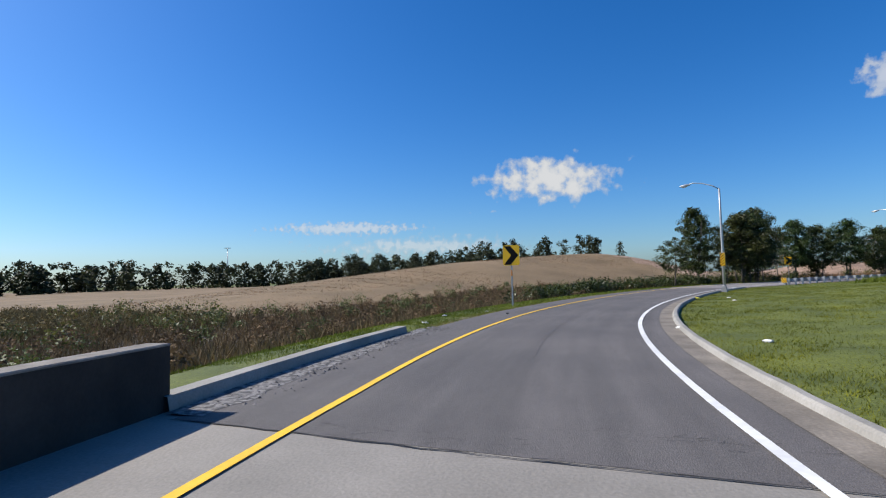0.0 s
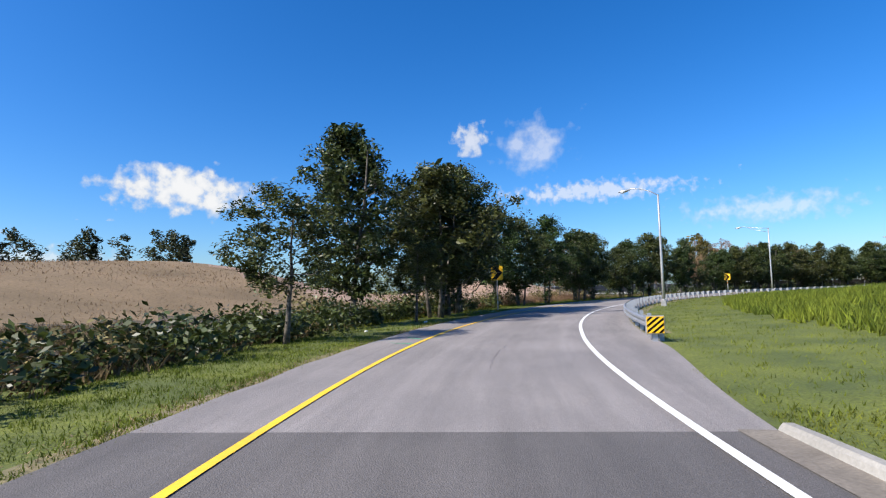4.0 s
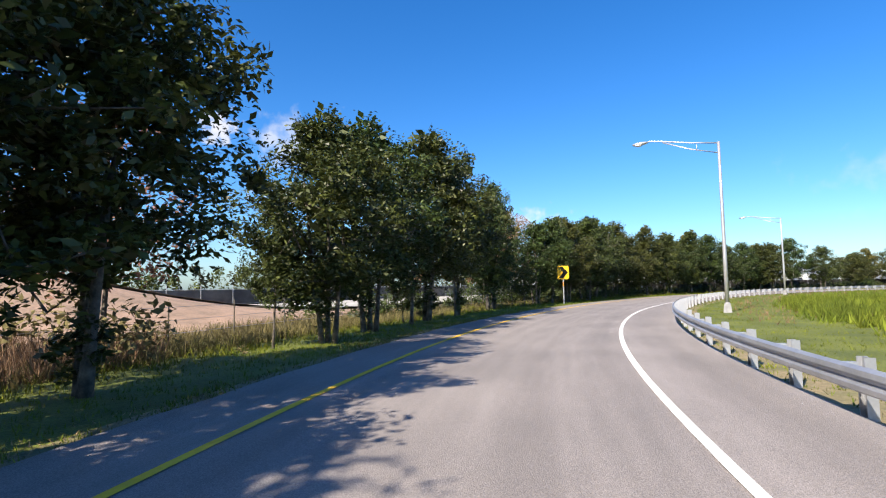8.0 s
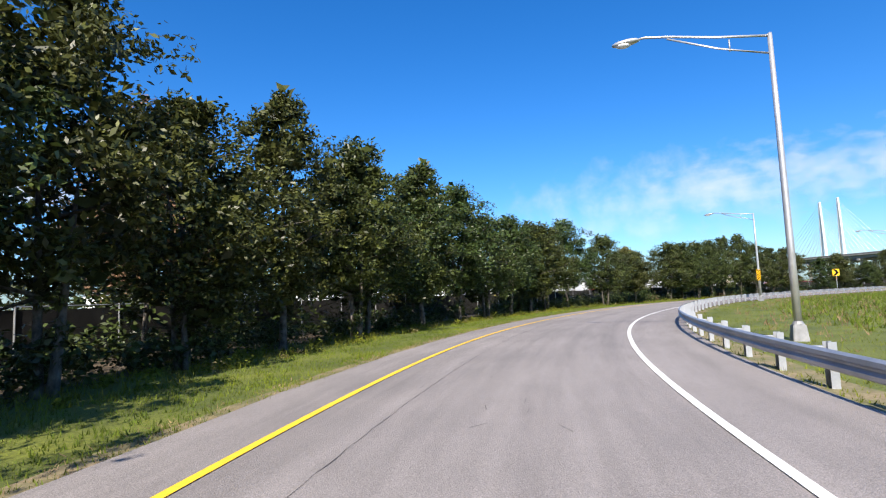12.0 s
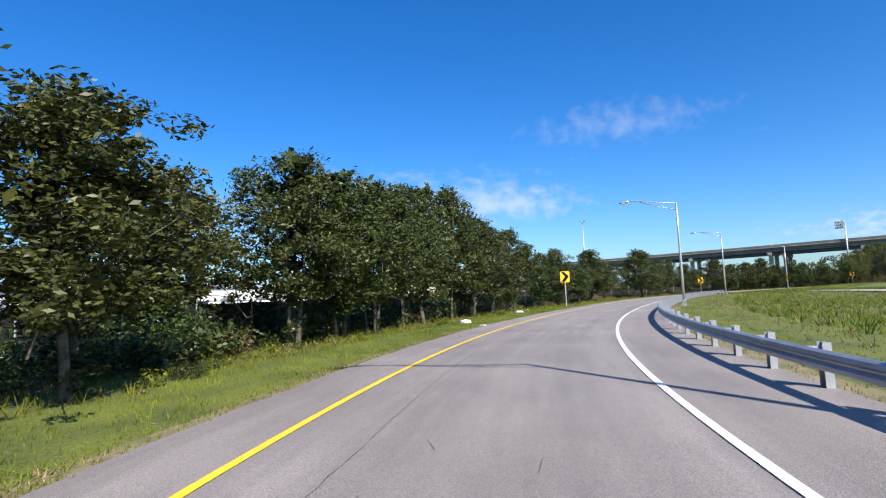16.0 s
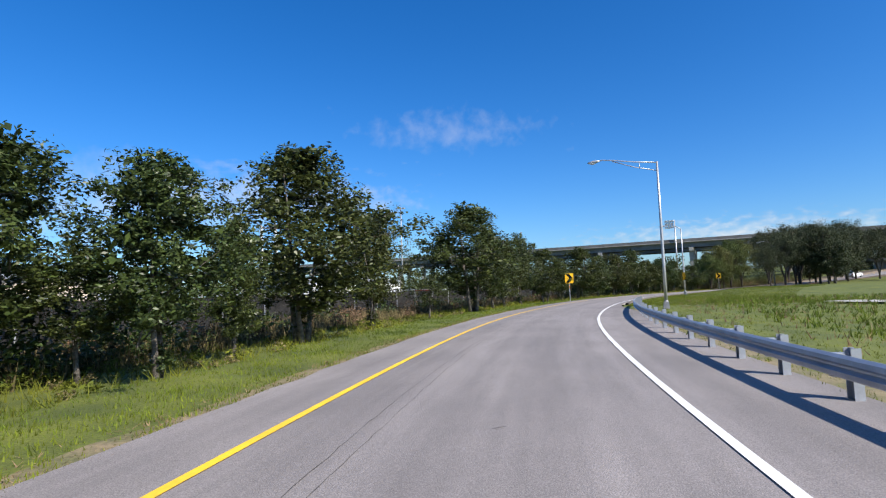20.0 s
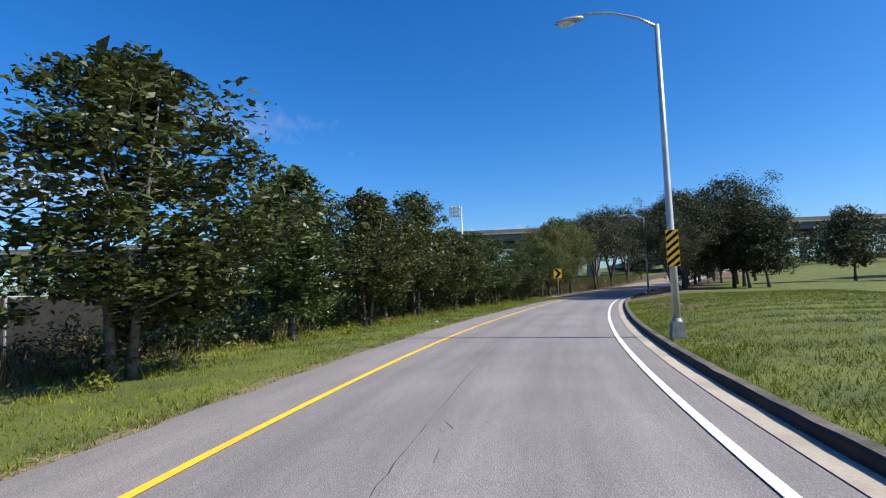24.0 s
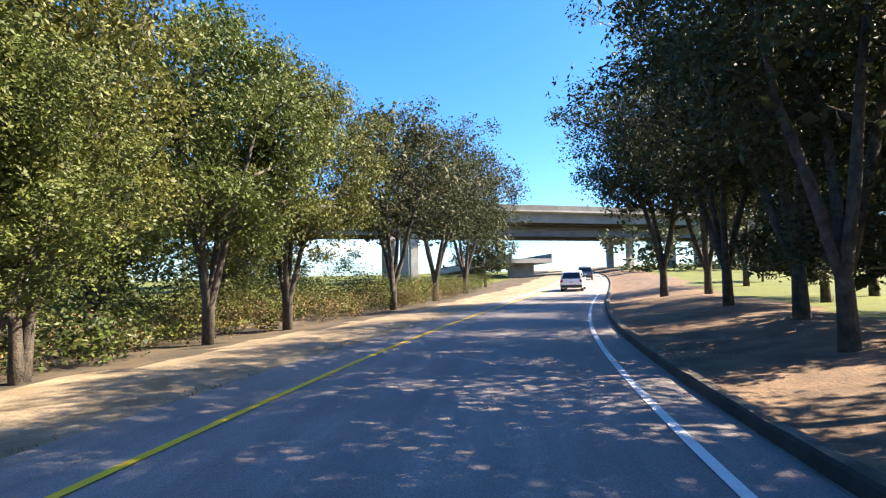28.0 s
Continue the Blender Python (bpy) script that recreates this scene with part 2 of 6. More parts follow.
# ---- the ramp's centre line ----
CENTRE_A = [(8.2, -40), (7.6, -12), (7.5, 1.7), (8.0, 12.2), (10.1, 22.4), (14.2, 33.3), (20.2, 45.2), (28.0, 56.4), (37.4, 65.9), (48.1, 74.0),
            (59.9, 80.7), (72.2, 85.8), (85.2, 89.0), (98.8, 90.5), (111.9, 90.5), (124.1, 89.3), (136.4, 86.1), (148.7, 80.4)]
CENTRE_B = [(159.8, 73.2), (169.2, 64.7), (177.5, 54.9), (185.1, 44.0), (192.3, 32.4), (199.5, 20.1), (205.9, 7.0), (210.5, -7.1), (213.3, -21.7),
            (214.4, -36.5), (214.2, -50.9), (213.45, -64.7), (211.9, -78.3), (208.95, -92), (204.4, -106.3), (198.4, -122.4), (191.6, -141), (183.5, -166), (174, -201), (161, -250)]


def spline(pts, step=1.0):
    p = np.array([2 * np.array(pts[0]) - pts[1], *pts, 2 * np.array(pts[-1]) - pts[-2]], float)
    out = []
    for i in range(1, len(p) - 2):
        n = max(int(np.linalg.norm(p[i + 1] - p[i]) / step), 1)
        for k in range(n):
            t = k / n
            a, b, c, e = p[i - 1], p[i], p[i + 1], p[i + 2]
            out.append(0.5 * (2 * b + (c - a) * t + (2 * a - 5 * b + 4 * c - e) * t * t + (3 * b - a - 3 * c + e) * t**3))
    out.append(p[-2])
    return np.array(out)


RAW = spline(CENTRE_A + CENTRE_B)
for _ in range(40):
    RAW[1:-1] = 0.25 * RAW[:-2] + 0.5 * RAW[1:-1] + 0.25 * RAW[2:]
_cum = np.r_[0, np.cumsum(np.hypot(*np.diff(RAW, axis=0).T))]
S_START = float(_cum[np.argmin(np.hypot(RAW[:, 0] - 7.5, RAW[:, 1] - 1.7))])
SG = np.arange(-S_START, _cum[-1] - S_START, 1.0)
CL = np.stack([np.interp(SG + S_START, _cum, RAW[:, k]) for k in (0, 1)], 1)
_tan = np.gradient(CL, axis=0)
_tan /= np.linalg.norm(_tan, axis=1)[:, None]
NL = np.stack([-_tan[:, 1], _tan[:, 0]], 1)
# the lane swings a little inwards at two places
SWING = np.interp(SG, [130, 155, 172, 185, 208, 258, 280, 292, 303, 318], [0, -0.25, -0.4, -0.35, 0, 0, -0.42, -0.72, -0.4, 0])
SWING = np.convolve(np.pad(SWING, 8, "edge"), np.ones(17) / 17, "valid")
CL = CL + NL * SWING[:, None]
_tan = np.gradient(CL, axis=0)
_tan /= np.linalg.norm(_tan, axis=1)[:, None]
NL = np.stack([-_tan[:, 1], _tan[:, 0]], 1)


def smoothstep(a, b, x):
    t = np.clip((np.asarray(x, float) - a) / (b - a), 0, 1)
    return t * t * (3 - 2 * t)


def road_z(s):
    """The ramp is level, then climbs towards the overpass."""
    t = np.clip(np.asarray(s, float) - 366, 0, None)
    return np.where(t < 60, 0.00042 * t * t, 1.512 + 0.0504 * (t - 60))


def spot(s, u, z=0.0):
    """The place at s metres along the ramp and u metres to the left of its centre, z above its surface."""
    i = np.interp(s, SG, np.arange(len(SG)))
    k = min(int(i), len(SG) - 2)
    f = i - k
    c, n = CL[k] * (1 - f) + CL[k + 1] * f, NL[k] * (1 - f) + NL[k + 1] * f
    return Vector((c[0] + n[0] * u, c[1] + n[1] * u, float(road_z(s)) + z))


def heading(s):
    """Degrees by which the ramp's direction is turned from +y."""
    a, b = spot(s - 1, 0), spot(s + 1, 0)
    return math.degrees(math.atan2(-(b.x - a.x), b.y - a.y))


def along(x, y):
    """The nearest s and the signed distance u to the left, for arrays of places."""
    x, y = np.asarray(x, float), np.asarray(y, float)
    s, u = np.empty(x.shape), np.empty(x.shape)
    for k in range(0, len(x), 4000):
        dx, dy = x[k:k + 4000, None] - CL[None, ::2, 0], y[k:k + 4000, None] - CL[None, ::2, 1]
        i = (dx * dx + dy * dy).argmin(1)
        j = np.arange(len(i))
        s[k:k + 4000] = SG[::2][i]
        side = dx[j, i] * NL[::2][i, 0] + dy[j, i] * NL[::2][i, 1]
        u[k:k + 4000] = np.sign(side) * np.hypot(dx[j, i], dy[j, i])
    return s, u


def terrain(x, y):
    """Height of the ground; and s and u of the ramp there."""
    x, y = np.asarray(x, float), np.asarray(y, float)
    s, u = along(x, y)
    z = road_z(s) - 0.04
    # outer side: verge, ditch, then the dry hill
    z = z - np.where(u > 0, smoothstep(5.0, 11, u) * (0.2 + 0.8 * (1 - smoothstep(28, 62, s))), 0)
    hill = smoothstep(20, 56, u) * smoothstep(20, 75, s + 0.25 * np.clip(u - 30, 0, 60)) * (1 - smoothstep(90, 112, s)) * (u > 0)
    hill = hill * (0.02 + 0.98 * smoothstep(-60, 25, x))
    z = z + hill * 6.2
    heap = np.exp(-(((x - 66) / 12.0) ** 2 + ((y - 113) / 8.0) ** 2))
    z = z + 3.2 * heap * (u > 12)
    # inner side: low grass rise, flattening out
    rise = (u < 0) * smoothstep(4.5, 30, -u) * (1.5 - 1.3 * smoothstep(85, 125, s)) * smoothstep(-30, 10, s) * (1 - smoothstep(225, 250, s))
    z = z + rise
    z = z - (u < 0) * smoothstep(4.5, 14, -u) * 0.35 * smoothstep(215, 245, s) * (1 - smoothstep(275, 292, s))
    z = z + (u < 0) * smoothstep(2.9, 8, -u) * 0.5 * smoothstep(318, 345, s) * (1 - smoothstep(30, 60, -u))
    return z, s, u


# ---- ground: one sheet to the horizon ----
gx = np.r_[-4500, -1500, -600, -320, np.arange(-180, 400, 3.0), 520, 800, 1700, 4500]
gy = np.r_[-4500, -1600, -800, -460, np.arange(-340, 260, 3.0), 340, 500, 800, 1600, 4500]
GX, GY = np.meshgrid(gx, gy)
gz, gs, gu = terrain(GX.ravel(), GY.ravel())
rough_z = np.array([noise.noise((a * 0.06, b * 0.06, 0)) for a, b in zip(GX.ravel(), GY.ravel())])
gz = gz + 0.25 * rough_z * smoothstep(9, 25, np.abs(gu)) - 0.4 * (1 - smoothstep(9, 12.8, np.abs(gu)))
nx, ny = len(gx), len(gy)
vid = np.arange(nx * ny).reshape(ny, nx)
quads = np.stack([vid[:-1, :-1], vid[:-1, 1:], vid[1:, 1:], vid[1:, :-1]], -1).reshape(-1, 4)
qs, qu = gs[quads].mean(1), gu[quads].mean(1)
qx, qy = GX.ravel()[quads].mean(1), GY.ravel()[quads].mean(1)
gmat = np.zeros(len(quads), int)
gmat[(qu > 22) & (qs < 108) & (qs > 10)] = 1
gmat[(qu > 5) & (qu <= 24) & (qs < 112)] = 2
gmat[(qu > 10) & (qs >= 90) & (qs < 135)] = 3
gmat[(qu > 8) & (qs >= 135) & (qs < 330)] = 2
gmat[(np.abs(qx) > 420) | (qy > 270) | (qy < -350)] = 0
ground = tagged(new("ground", mesh("ground", np.stack([GX.ravel(), GY.ravel(), gz], 1).tolist(), quads.tolist(), [M_GRASS, M_DRY, M_SOIL, M_DIRT], True, gmat.tolist())),
                "grass field, dry hill and bare soil round the ramp", "ground", kind="structure")


def ribbon(name, s0, s1, us, zs, mats, label, category, step=1.0, index=None, jag=0.0, kind="structure", smooth=True):
    """A strip along the ramp through lateral stations us at heights zs (numbers, or functions of s and u)."""
    ss = np.arange(s0, s1 + 1e-6, step)
    verts, faces, idx = [], [], []
    for s in ss:
        for k, u in enumerate(us):
            du = jag * noise.noise((s * 0.9, k * 7.7, 3.1)) if jag and k in (0, len(us) - 1) else 0
            verts.append(spot(s, (u(s) if callable(u) else u) + du, zs[k]))
    n = len(us)
    for i in range(len(ss) - 1):
        for k in range(n - 1):
            a = i * n + k
            faces.append((a, a + n, a + n + 1, a + 1))
            idx.append(index[k] if index else 0)
    return tagged(new(name, mesh(name, verts, faces, mats, smooth, idx)), label, category, kind=kind)


# pavement, widest where the guardrail stands at its edge
S_END = 545


def right_edge(s):
    """The pavement reaches the guardrail, and elsewhere the gutter."""
    return -2.77 - 0.34 * float(smoothstep(360, 367, s)) - 1.3 * float(smoothstep(48, 60, s) * (1 - smoothstep(286, 299, s))) - 0.3 * float(smoothstep(150, 180, s) * (1 - smoothstep(280, 292, s)))


verts, faces = [], []
ss = np.arange(3.95, S_END, 1.0)
for s in ss:
    e = right_edge(s)
    for k, u in enumerate((3.62, 2.6, 1.2, 0, -1.2, -2.5, e)):
        verts.append(spot(s + (0.2 * u if s == ss[0] else 0.1 * u if s == ss[1] else 0), u + (0.14 * noise.noise((s * 0.9, 5.0, 3.1)) if k == 0 else 0)))
for i in range(len(ss) - 1):
    for k in range(6):
        a = i * 7 + k
        faces.append((a, a + 7, a + 8, a + 1))
idx = [0 if ss[k // 6] < 50 else 1 for k in range(len(faces))]
road_uv = [(spot_s, spot_u) for spot_s in ss for spot_u in (3.62, 2.6, 1.2, 0, -1.2, -2.5, -3.6)]
road = tagged(new("road", mesh("road", verts, faces, [M_ASPHALT_OLD, M_ASPHALT], True, idx)), "pinkish grey asphalt ramp with fine cracks and wheel tracks", "road", kind="structure")
uv = road.data.uv_layers.new(name="lane")
vi = np.empty(len(road.data.loops), int)
road.data.loops.foreach_get("vertex_index", vi)
uv.data.foreach_set("uv", np.array(road_uv)[vi].astype(np.float32).ravel())
ribbon("bridge_slab", -45, 5.0, [4.0, 2.6, 0, -2.5, -2.72], [-0.004] * 5, M_SLAB, "pale concrete bridge deck before the asphalt", "road")
LINE_S = [2, 6, 16, 30, 63, 76, 90, 103, 130, 143, 169, 190, 208, 247, 261, 319, 334, 348, 376, 400]
YELLOW = [2.16, 2.07, 2.08, 2.14, 2.2, 2.08, 2.18, 2.24, 2.24, 2.34, 2.38, 2.3, 2.26, 2.22, 2.29, 2.28, 2.32, 2.3, 2.38, 2.4]
WHITE = [-2.14, -2.1, -2.05, -2.18, -2.26, -2.1, -2.21, -2.22, -2.25, -2.32, -2.38, -2.3, -2.22, -2.24, -2.21, -2.27, -2.31, -2.3, -2.38, -2.4]


def yellow_u(s, w=0.0):
    """The lane's width changes a little on the way."""
    return float(np.interp(s, LINE_S, YELLOW)) - 0.055 + w


ribbon("line_yellow", -45, S_END, [lambda s: yellow_u(s, 0.11), yellow_u], [0.012] * 2, M_YELLOW, "solid yellow edge line", "road marking")


def white_u(s, w=0.0):
    return float(np.interp(s, LINE_S, WHITE)) + 0.055 - w


ribbon("line_white", -45, S_END, [white_u, lambda s: white_u(s, 0.11)], [0.012] * 2, M_WHITE, "solid white edge line", "road marking")


def verge_z(s, us):
    p = [spot(s, u) for u in us]
    return terrain([q.x for q in p], [q.y for q in p])[0]


def verge(name, s0, s1, us, mats, label, index):
    """A finer strip of the ground beside the pavement."""
    verts, faces, idx = [], [], []
    ss = np.arange(s0, s1 + 1e-6, 1.0)
    for s in ss:
        zz = verge_z(s, us)
        for k, (u, z) in enumerate(zip(us, zz)):
            p = spot(s, u + (0.1 * noise.noise((s * 0.8, k, 1.3)) if k else 0))
            lift = 0.05 * noise.noise((p.x * 0.8, p.y * 0.8, 0)) if 0 < k < len(us) - 1 else 0
            verts.append((p.x, p.y, z + (0.0 if k else 0.02) + lift))
    n = len(us)
    for i in range(len(ss) - 1):
        for k in range(n - 1):
            a = i * n + k
            faces.append((a, a + n, a + n + 1, a + 1) if us[0] > us[-1] else (a, a + 1, a + n + 1, a + n))
            idx.append(index(ss[i], us[k]))
    return tagged(new(name, mesh(name, verts, faces, mats, True, idx)), label, "verge", kind="structure")


VM = [M_GRASS, M_EDGE, M_SOIL, M_STRAW, M_MULCH]


def left_cover(s, u):
    n = noise.noise((s * 0.35, u * 0.8, 9.0))
    if s > 370 + 6 * n:
        return 3 if u < 7.0 + n else 2
    if u < 3.75 + 0.25 * n:
        return 1
    return 0 if u < (9.6 + 1.5 * n) else 2


def right_cover(s, u):
    n = noise.noise((s * 0.3, u * 0.5, 4.0))
    if s > 362:
        return 4 if u > -9.0 + 1.5 * n else 0
    if s > 338 and u > -5.5 and n > 0.1:
        return 4
    return 1 if (u > -4.6 + 0.5 * n and 62 < s < 292) else 0


verge("verge_left", 8, 540, list(np.arange(3.4, 13.6, 0.6)), VM, "rough grass verge outside the ramp", left_cover)
verge("verge_left", -45, 8, list(np.arange(4.0, 13.7, 0.6)), VM, "weedy bank below the bridge end", left_cover)
verge("verge_right", -45, 540, [-3.0, -3.4, -3.8] + list(np.arange(-4.3, -13.6, -0.6)), VM, "grass bank inside the ramp", right_cover)

# ---- kerbs and gutters ----
S_RAIL0, S_RAIL1 = 60.0, 297.0


def kerb(name, s0, s1, label, u_face, dark, pan, floor, high, top, broad=0.14):
    """A gutter pan and an upright kerb stone, its top uneven with wear. dark: 1 puts shade into the face's colour."""
    f = u_face
    ss = np.arange(s0, s1 + 1e-6, 0.5)
    prof = [(f + pan, 0.009), (f, 0.001), (f - 0.02, high - 0.03), (f - 0.05, high), (f - 0.05 - broad, high), (f - 0.08 - broad, high - 0.02), (f - 0.12 - broad, -0.1)]
    verts, faces, idx = [], [], []
    for s in ss:
        worn = 0.018 * noise.noise((s * 0.7, 2.0, 0)) + 0.012 * noise.noise((s * 2.3, 5.0, 0))
        gap = 0.012 if abs((s + 45) % 3.0) < 0.01 else 0.0
        for k, (u, z) in enumerate(prof):
            verts.append(spot(s, u + (0.5 * worn if 1 < k < 6 else 0), z + ((worn - gap) if 1 < k < 6 else 0)))
    n = len(prof)
    for i in range(len(ss) - 1):
        for k in range(n - 1):
            faces.append((i * n + k, (i + 1) * n + k, (i + 1) * n + k + 1, i * n + k + 1))
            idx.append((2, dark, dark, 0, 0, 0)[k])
    tagged(new(name, mesh(name, verts, faces, [top, M_DARK_CONCRETE, floor], False, idx)), label, "kerb", kind="structure")


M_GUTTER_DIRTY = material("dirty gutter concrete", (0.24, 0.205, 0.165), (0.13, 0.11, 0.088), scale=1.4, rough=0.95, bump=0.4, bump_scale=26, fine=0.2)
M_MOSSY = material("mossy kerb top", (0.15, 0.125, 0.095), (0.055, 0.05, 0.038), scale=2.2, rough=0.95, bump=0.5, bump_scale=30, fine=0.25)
kerb("kerb_south", -45, 51, "pale worn concrete kerb and dirty gutter", -2.97, 0, 0.38, M_GUTTER_DIRTY, 0.09, M_CONCRETE, 0.09)
# north kerb faces away from the sun: its face is coloured for shade
kerb("kerb_north", 298, 368, "concrete kerb and pale gutter with shade-darkened face", -3.04, 1, 0.3, M_GUTTER, 0.125, M_MOSSY)
# pale gutter narrowed and darkened from here to stand for the oaks' shade
kerb("kerb_north", 368, 540, "low weathered concrete kerb under the oaks with shade-darkened face", -3.08, 1, 0.04, M_GUTTER_DIRTY, 0.14, M_MOSSY)
ribbon("kerb_left", 4.9, 13.0, [3.8, 3.85, 4.1, 4.15], [-0.1, 0.18, 0.18, -0.3], M_CONCRETE, "low concrete kerb at the bridge end", "kerb", smooth=False)

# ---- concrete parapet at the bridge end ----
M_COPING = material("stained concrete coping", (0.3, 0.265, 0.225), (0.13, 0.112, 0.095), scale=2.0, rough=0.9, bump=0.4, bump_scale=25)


def sweep_rows(bm, prof):
    rows_ = [[bm.verts.new(spot(s, u, z)) for u, z in prof] for s in np.arange(-45, 5.1, 1.0)]
    for r0, r1 in zip(rows_, rows_[1:]):
        for k in range(len(prof)):
            bm.faces.new((r0[k], r1[k], r1[(k + 1) % len(prof)], r0[(k + 1) % len(prof)]))
    bm.faces.new(rows_[-1]), bm.faces.new(rows_[0][::-1])
    bmesh.ops.recalc_face_normals(bm, faces=bm.faces)


# the wall's colour holds the shade of its side as well as dirt
parapet = thing("parapet", "weathered concrete bridge parapet wall with shade-darkened sides", "parapet")
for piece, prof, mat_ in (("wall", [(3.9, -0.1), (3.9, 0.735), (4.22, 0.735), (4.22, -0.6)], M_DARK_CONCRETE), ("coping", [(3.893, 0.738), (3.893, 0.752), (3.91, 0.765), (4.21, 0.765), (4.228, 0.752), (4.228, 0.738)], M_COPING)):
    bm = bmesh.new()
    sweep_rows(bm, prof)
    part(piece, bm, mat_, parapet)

# ---- guardrail ----
guardrail = thing("guardrail", "galvanised W-beam guardrail on steel posts", "guardrail", kind="structure")
RAIL_TOP = 0.56


def rail_u(s):
    """How far the rail stands from the ramp's line."""
    return float(np.interp(s, [60, 110, 160, 190, 230, 297], [-4.05, -4.05, -4.28, -4.28, -4.03, -4.03]))


WAVE = [(0.0, 0.0), (0.05, -0.03), (0.06, -0.083), (0.0, -0.122), (0.0, -0.148), (0.06, -0.187), (0.05, -0.24), (0.0, -0.27)]
ss = np.arange(S_RAIL0, S_RAIL1 + 0.1, 3.81)
for a, b in zip(ss, ss[1:]):
    bm = bmesh.new()
    rr = []
    for s in np.linspace(a - 0.12, b, 6):
        front = [spot(s, rail_u(s) + 0.12 + du, RAIL_TOP + dz) for du, dz in WAVE]
        back = [spot(s, rail_u(s) + 0.112 + du, RAIL_TOP + dz) for du, dz in WAVE]
        rr.append([bm.verts.new(v) for v in front + back[::-1]])
    for r0, r1 in zip(rr, rr[1:]):
        n = len(r0)
        for k in range(n):
            bm.faces.new((r0[k], r0[(k + 1) % n], r1[(k + 1) % n], r1[k]))
    bm.faces.new(rr[0]), bm.faces.new(rr[-1][::-1])
    bmesh.ops.recalc_face_normals(bm, faces=bm.faces)
    part("rail", bm, M_GALV, guardrail, smooth=False)
pm = bmesh.new()
box(pm, (0.01, 0.15, 0.72), (0, 0, 0.24), bevel=0.002)
box(pm, (0.11, 0.012, 0.72), (0, 0.075, 0.24))
box(pm, (0.11, 0.012, 0.72), (0, -0.075, 0.24))
post_me = bpy.data.meshes.new("post")
pm.to_mesh(post_me)
pm.free()
post_me.materials.append(M_GALV)
bmk = bmesh.new()
box(bmk, (0.1, 0.17, 0.28), bevel=0.01)
block_me = bpy.data.meshes.new("spacer_block")
bmk.to_mesh(block_me)
bmk.free()
block_me.materials.append(M_GALV)
for s in np.arange(S_RAIL0 + 0.4, S_RAIL1, 1.905):
    q = pose(*spot(s, rail_u(s) - 0.14), 0, 0, heading(s))
    o = new("post", post_me)
    o.parent, o.matrix_basis = guardrail, q
    k = new("spacer_block", block_me)
    k.parent, k.matrix_basis = guardrail, pose(*spot(s, rail_u(s) + 0.03, RAIL_TOP - 0.15), 0, 0, heading(s) + 90)


def striped(parent, at, w, h, n, flip=1):
    """A yellow panel with slanting black bars, facing -y of at."""
    bm = bmesh.new()
    box(bm, (w, 0.012, h), bevel=0.004)
    p = part("panel", bm, M_SIGN_Y, parent, "yellow panel with black slanting bars")
    p.matrix_basis = at
    step, rise = h / n, flip * w * 0.8
    low, top = -h / 2 + 0.01, h / 2 - 0.01
    for k in range(-3, n + 3):
        z0 = -h / 2 + k * step
        poly = [(-w / 2, z0), (w / 2, z0 + rise), (w / 2, z0 + rise + step * 0.5), (-w / 2, z0 + step * 0.5)]
        for edge, sign in ((low, 1), (top, -1)):
            cut = []
            for (x0, a), (x1, b) in zip(poly, poly[1:] + poly[:1]):
                if sign * (a - edge) >= 0:
                    cut.append((x0, a))
                if (a - edge) * (b - edge) < 0:
                    cut.append((x0 + (x1 - x0) * (edge - a) / (b - a), edge))
            poly = cut
        if len(poly) < 3 or max(z for x, z in poly) - min(z for x, z in poly) < 0.012:
            continue
        bm = bmesh.new()
        bm.faces.new([bm.verts.new((x * 0.96, -0.0085, z)) for x, z in poly])
        bmesh.ops.solidify(bm, geom=bm.faces, thickness=0.003)
        part("stripe", bm, M_BLACK, p)


# end terminal of the guardrail with its hazard panel
terminal = thing("rail_terminal", "guardrail end terminal with black and yellow striped panel", "guardrail end")
terminal.matrix_basis = pose(*spot(S_RAIL0 - 0.15, rail_u(S_RAIL0) + 0.1), 0, 0, heading(S_RAIL0))
bm = bmesh.new()
box(bm, (0.46, 0.1, 0.46), (0, 0, 0.42), bevel=0.015)
part("head", bm, M_GALV, terminal)
bm = bmesh.new()
tube(bm, [(0, 0.1, 0.3), (0, 0.75, -0.1)], [0.06, 0.06], 6)
box(bm, (0.14, 0.14, 0.5), (0, 0.1, 0.1))
part("strut", bm, M_GALV, terminal)
striped(terminal, pose(0, -0.062, 0.42), 0.42, 0.42, 3)


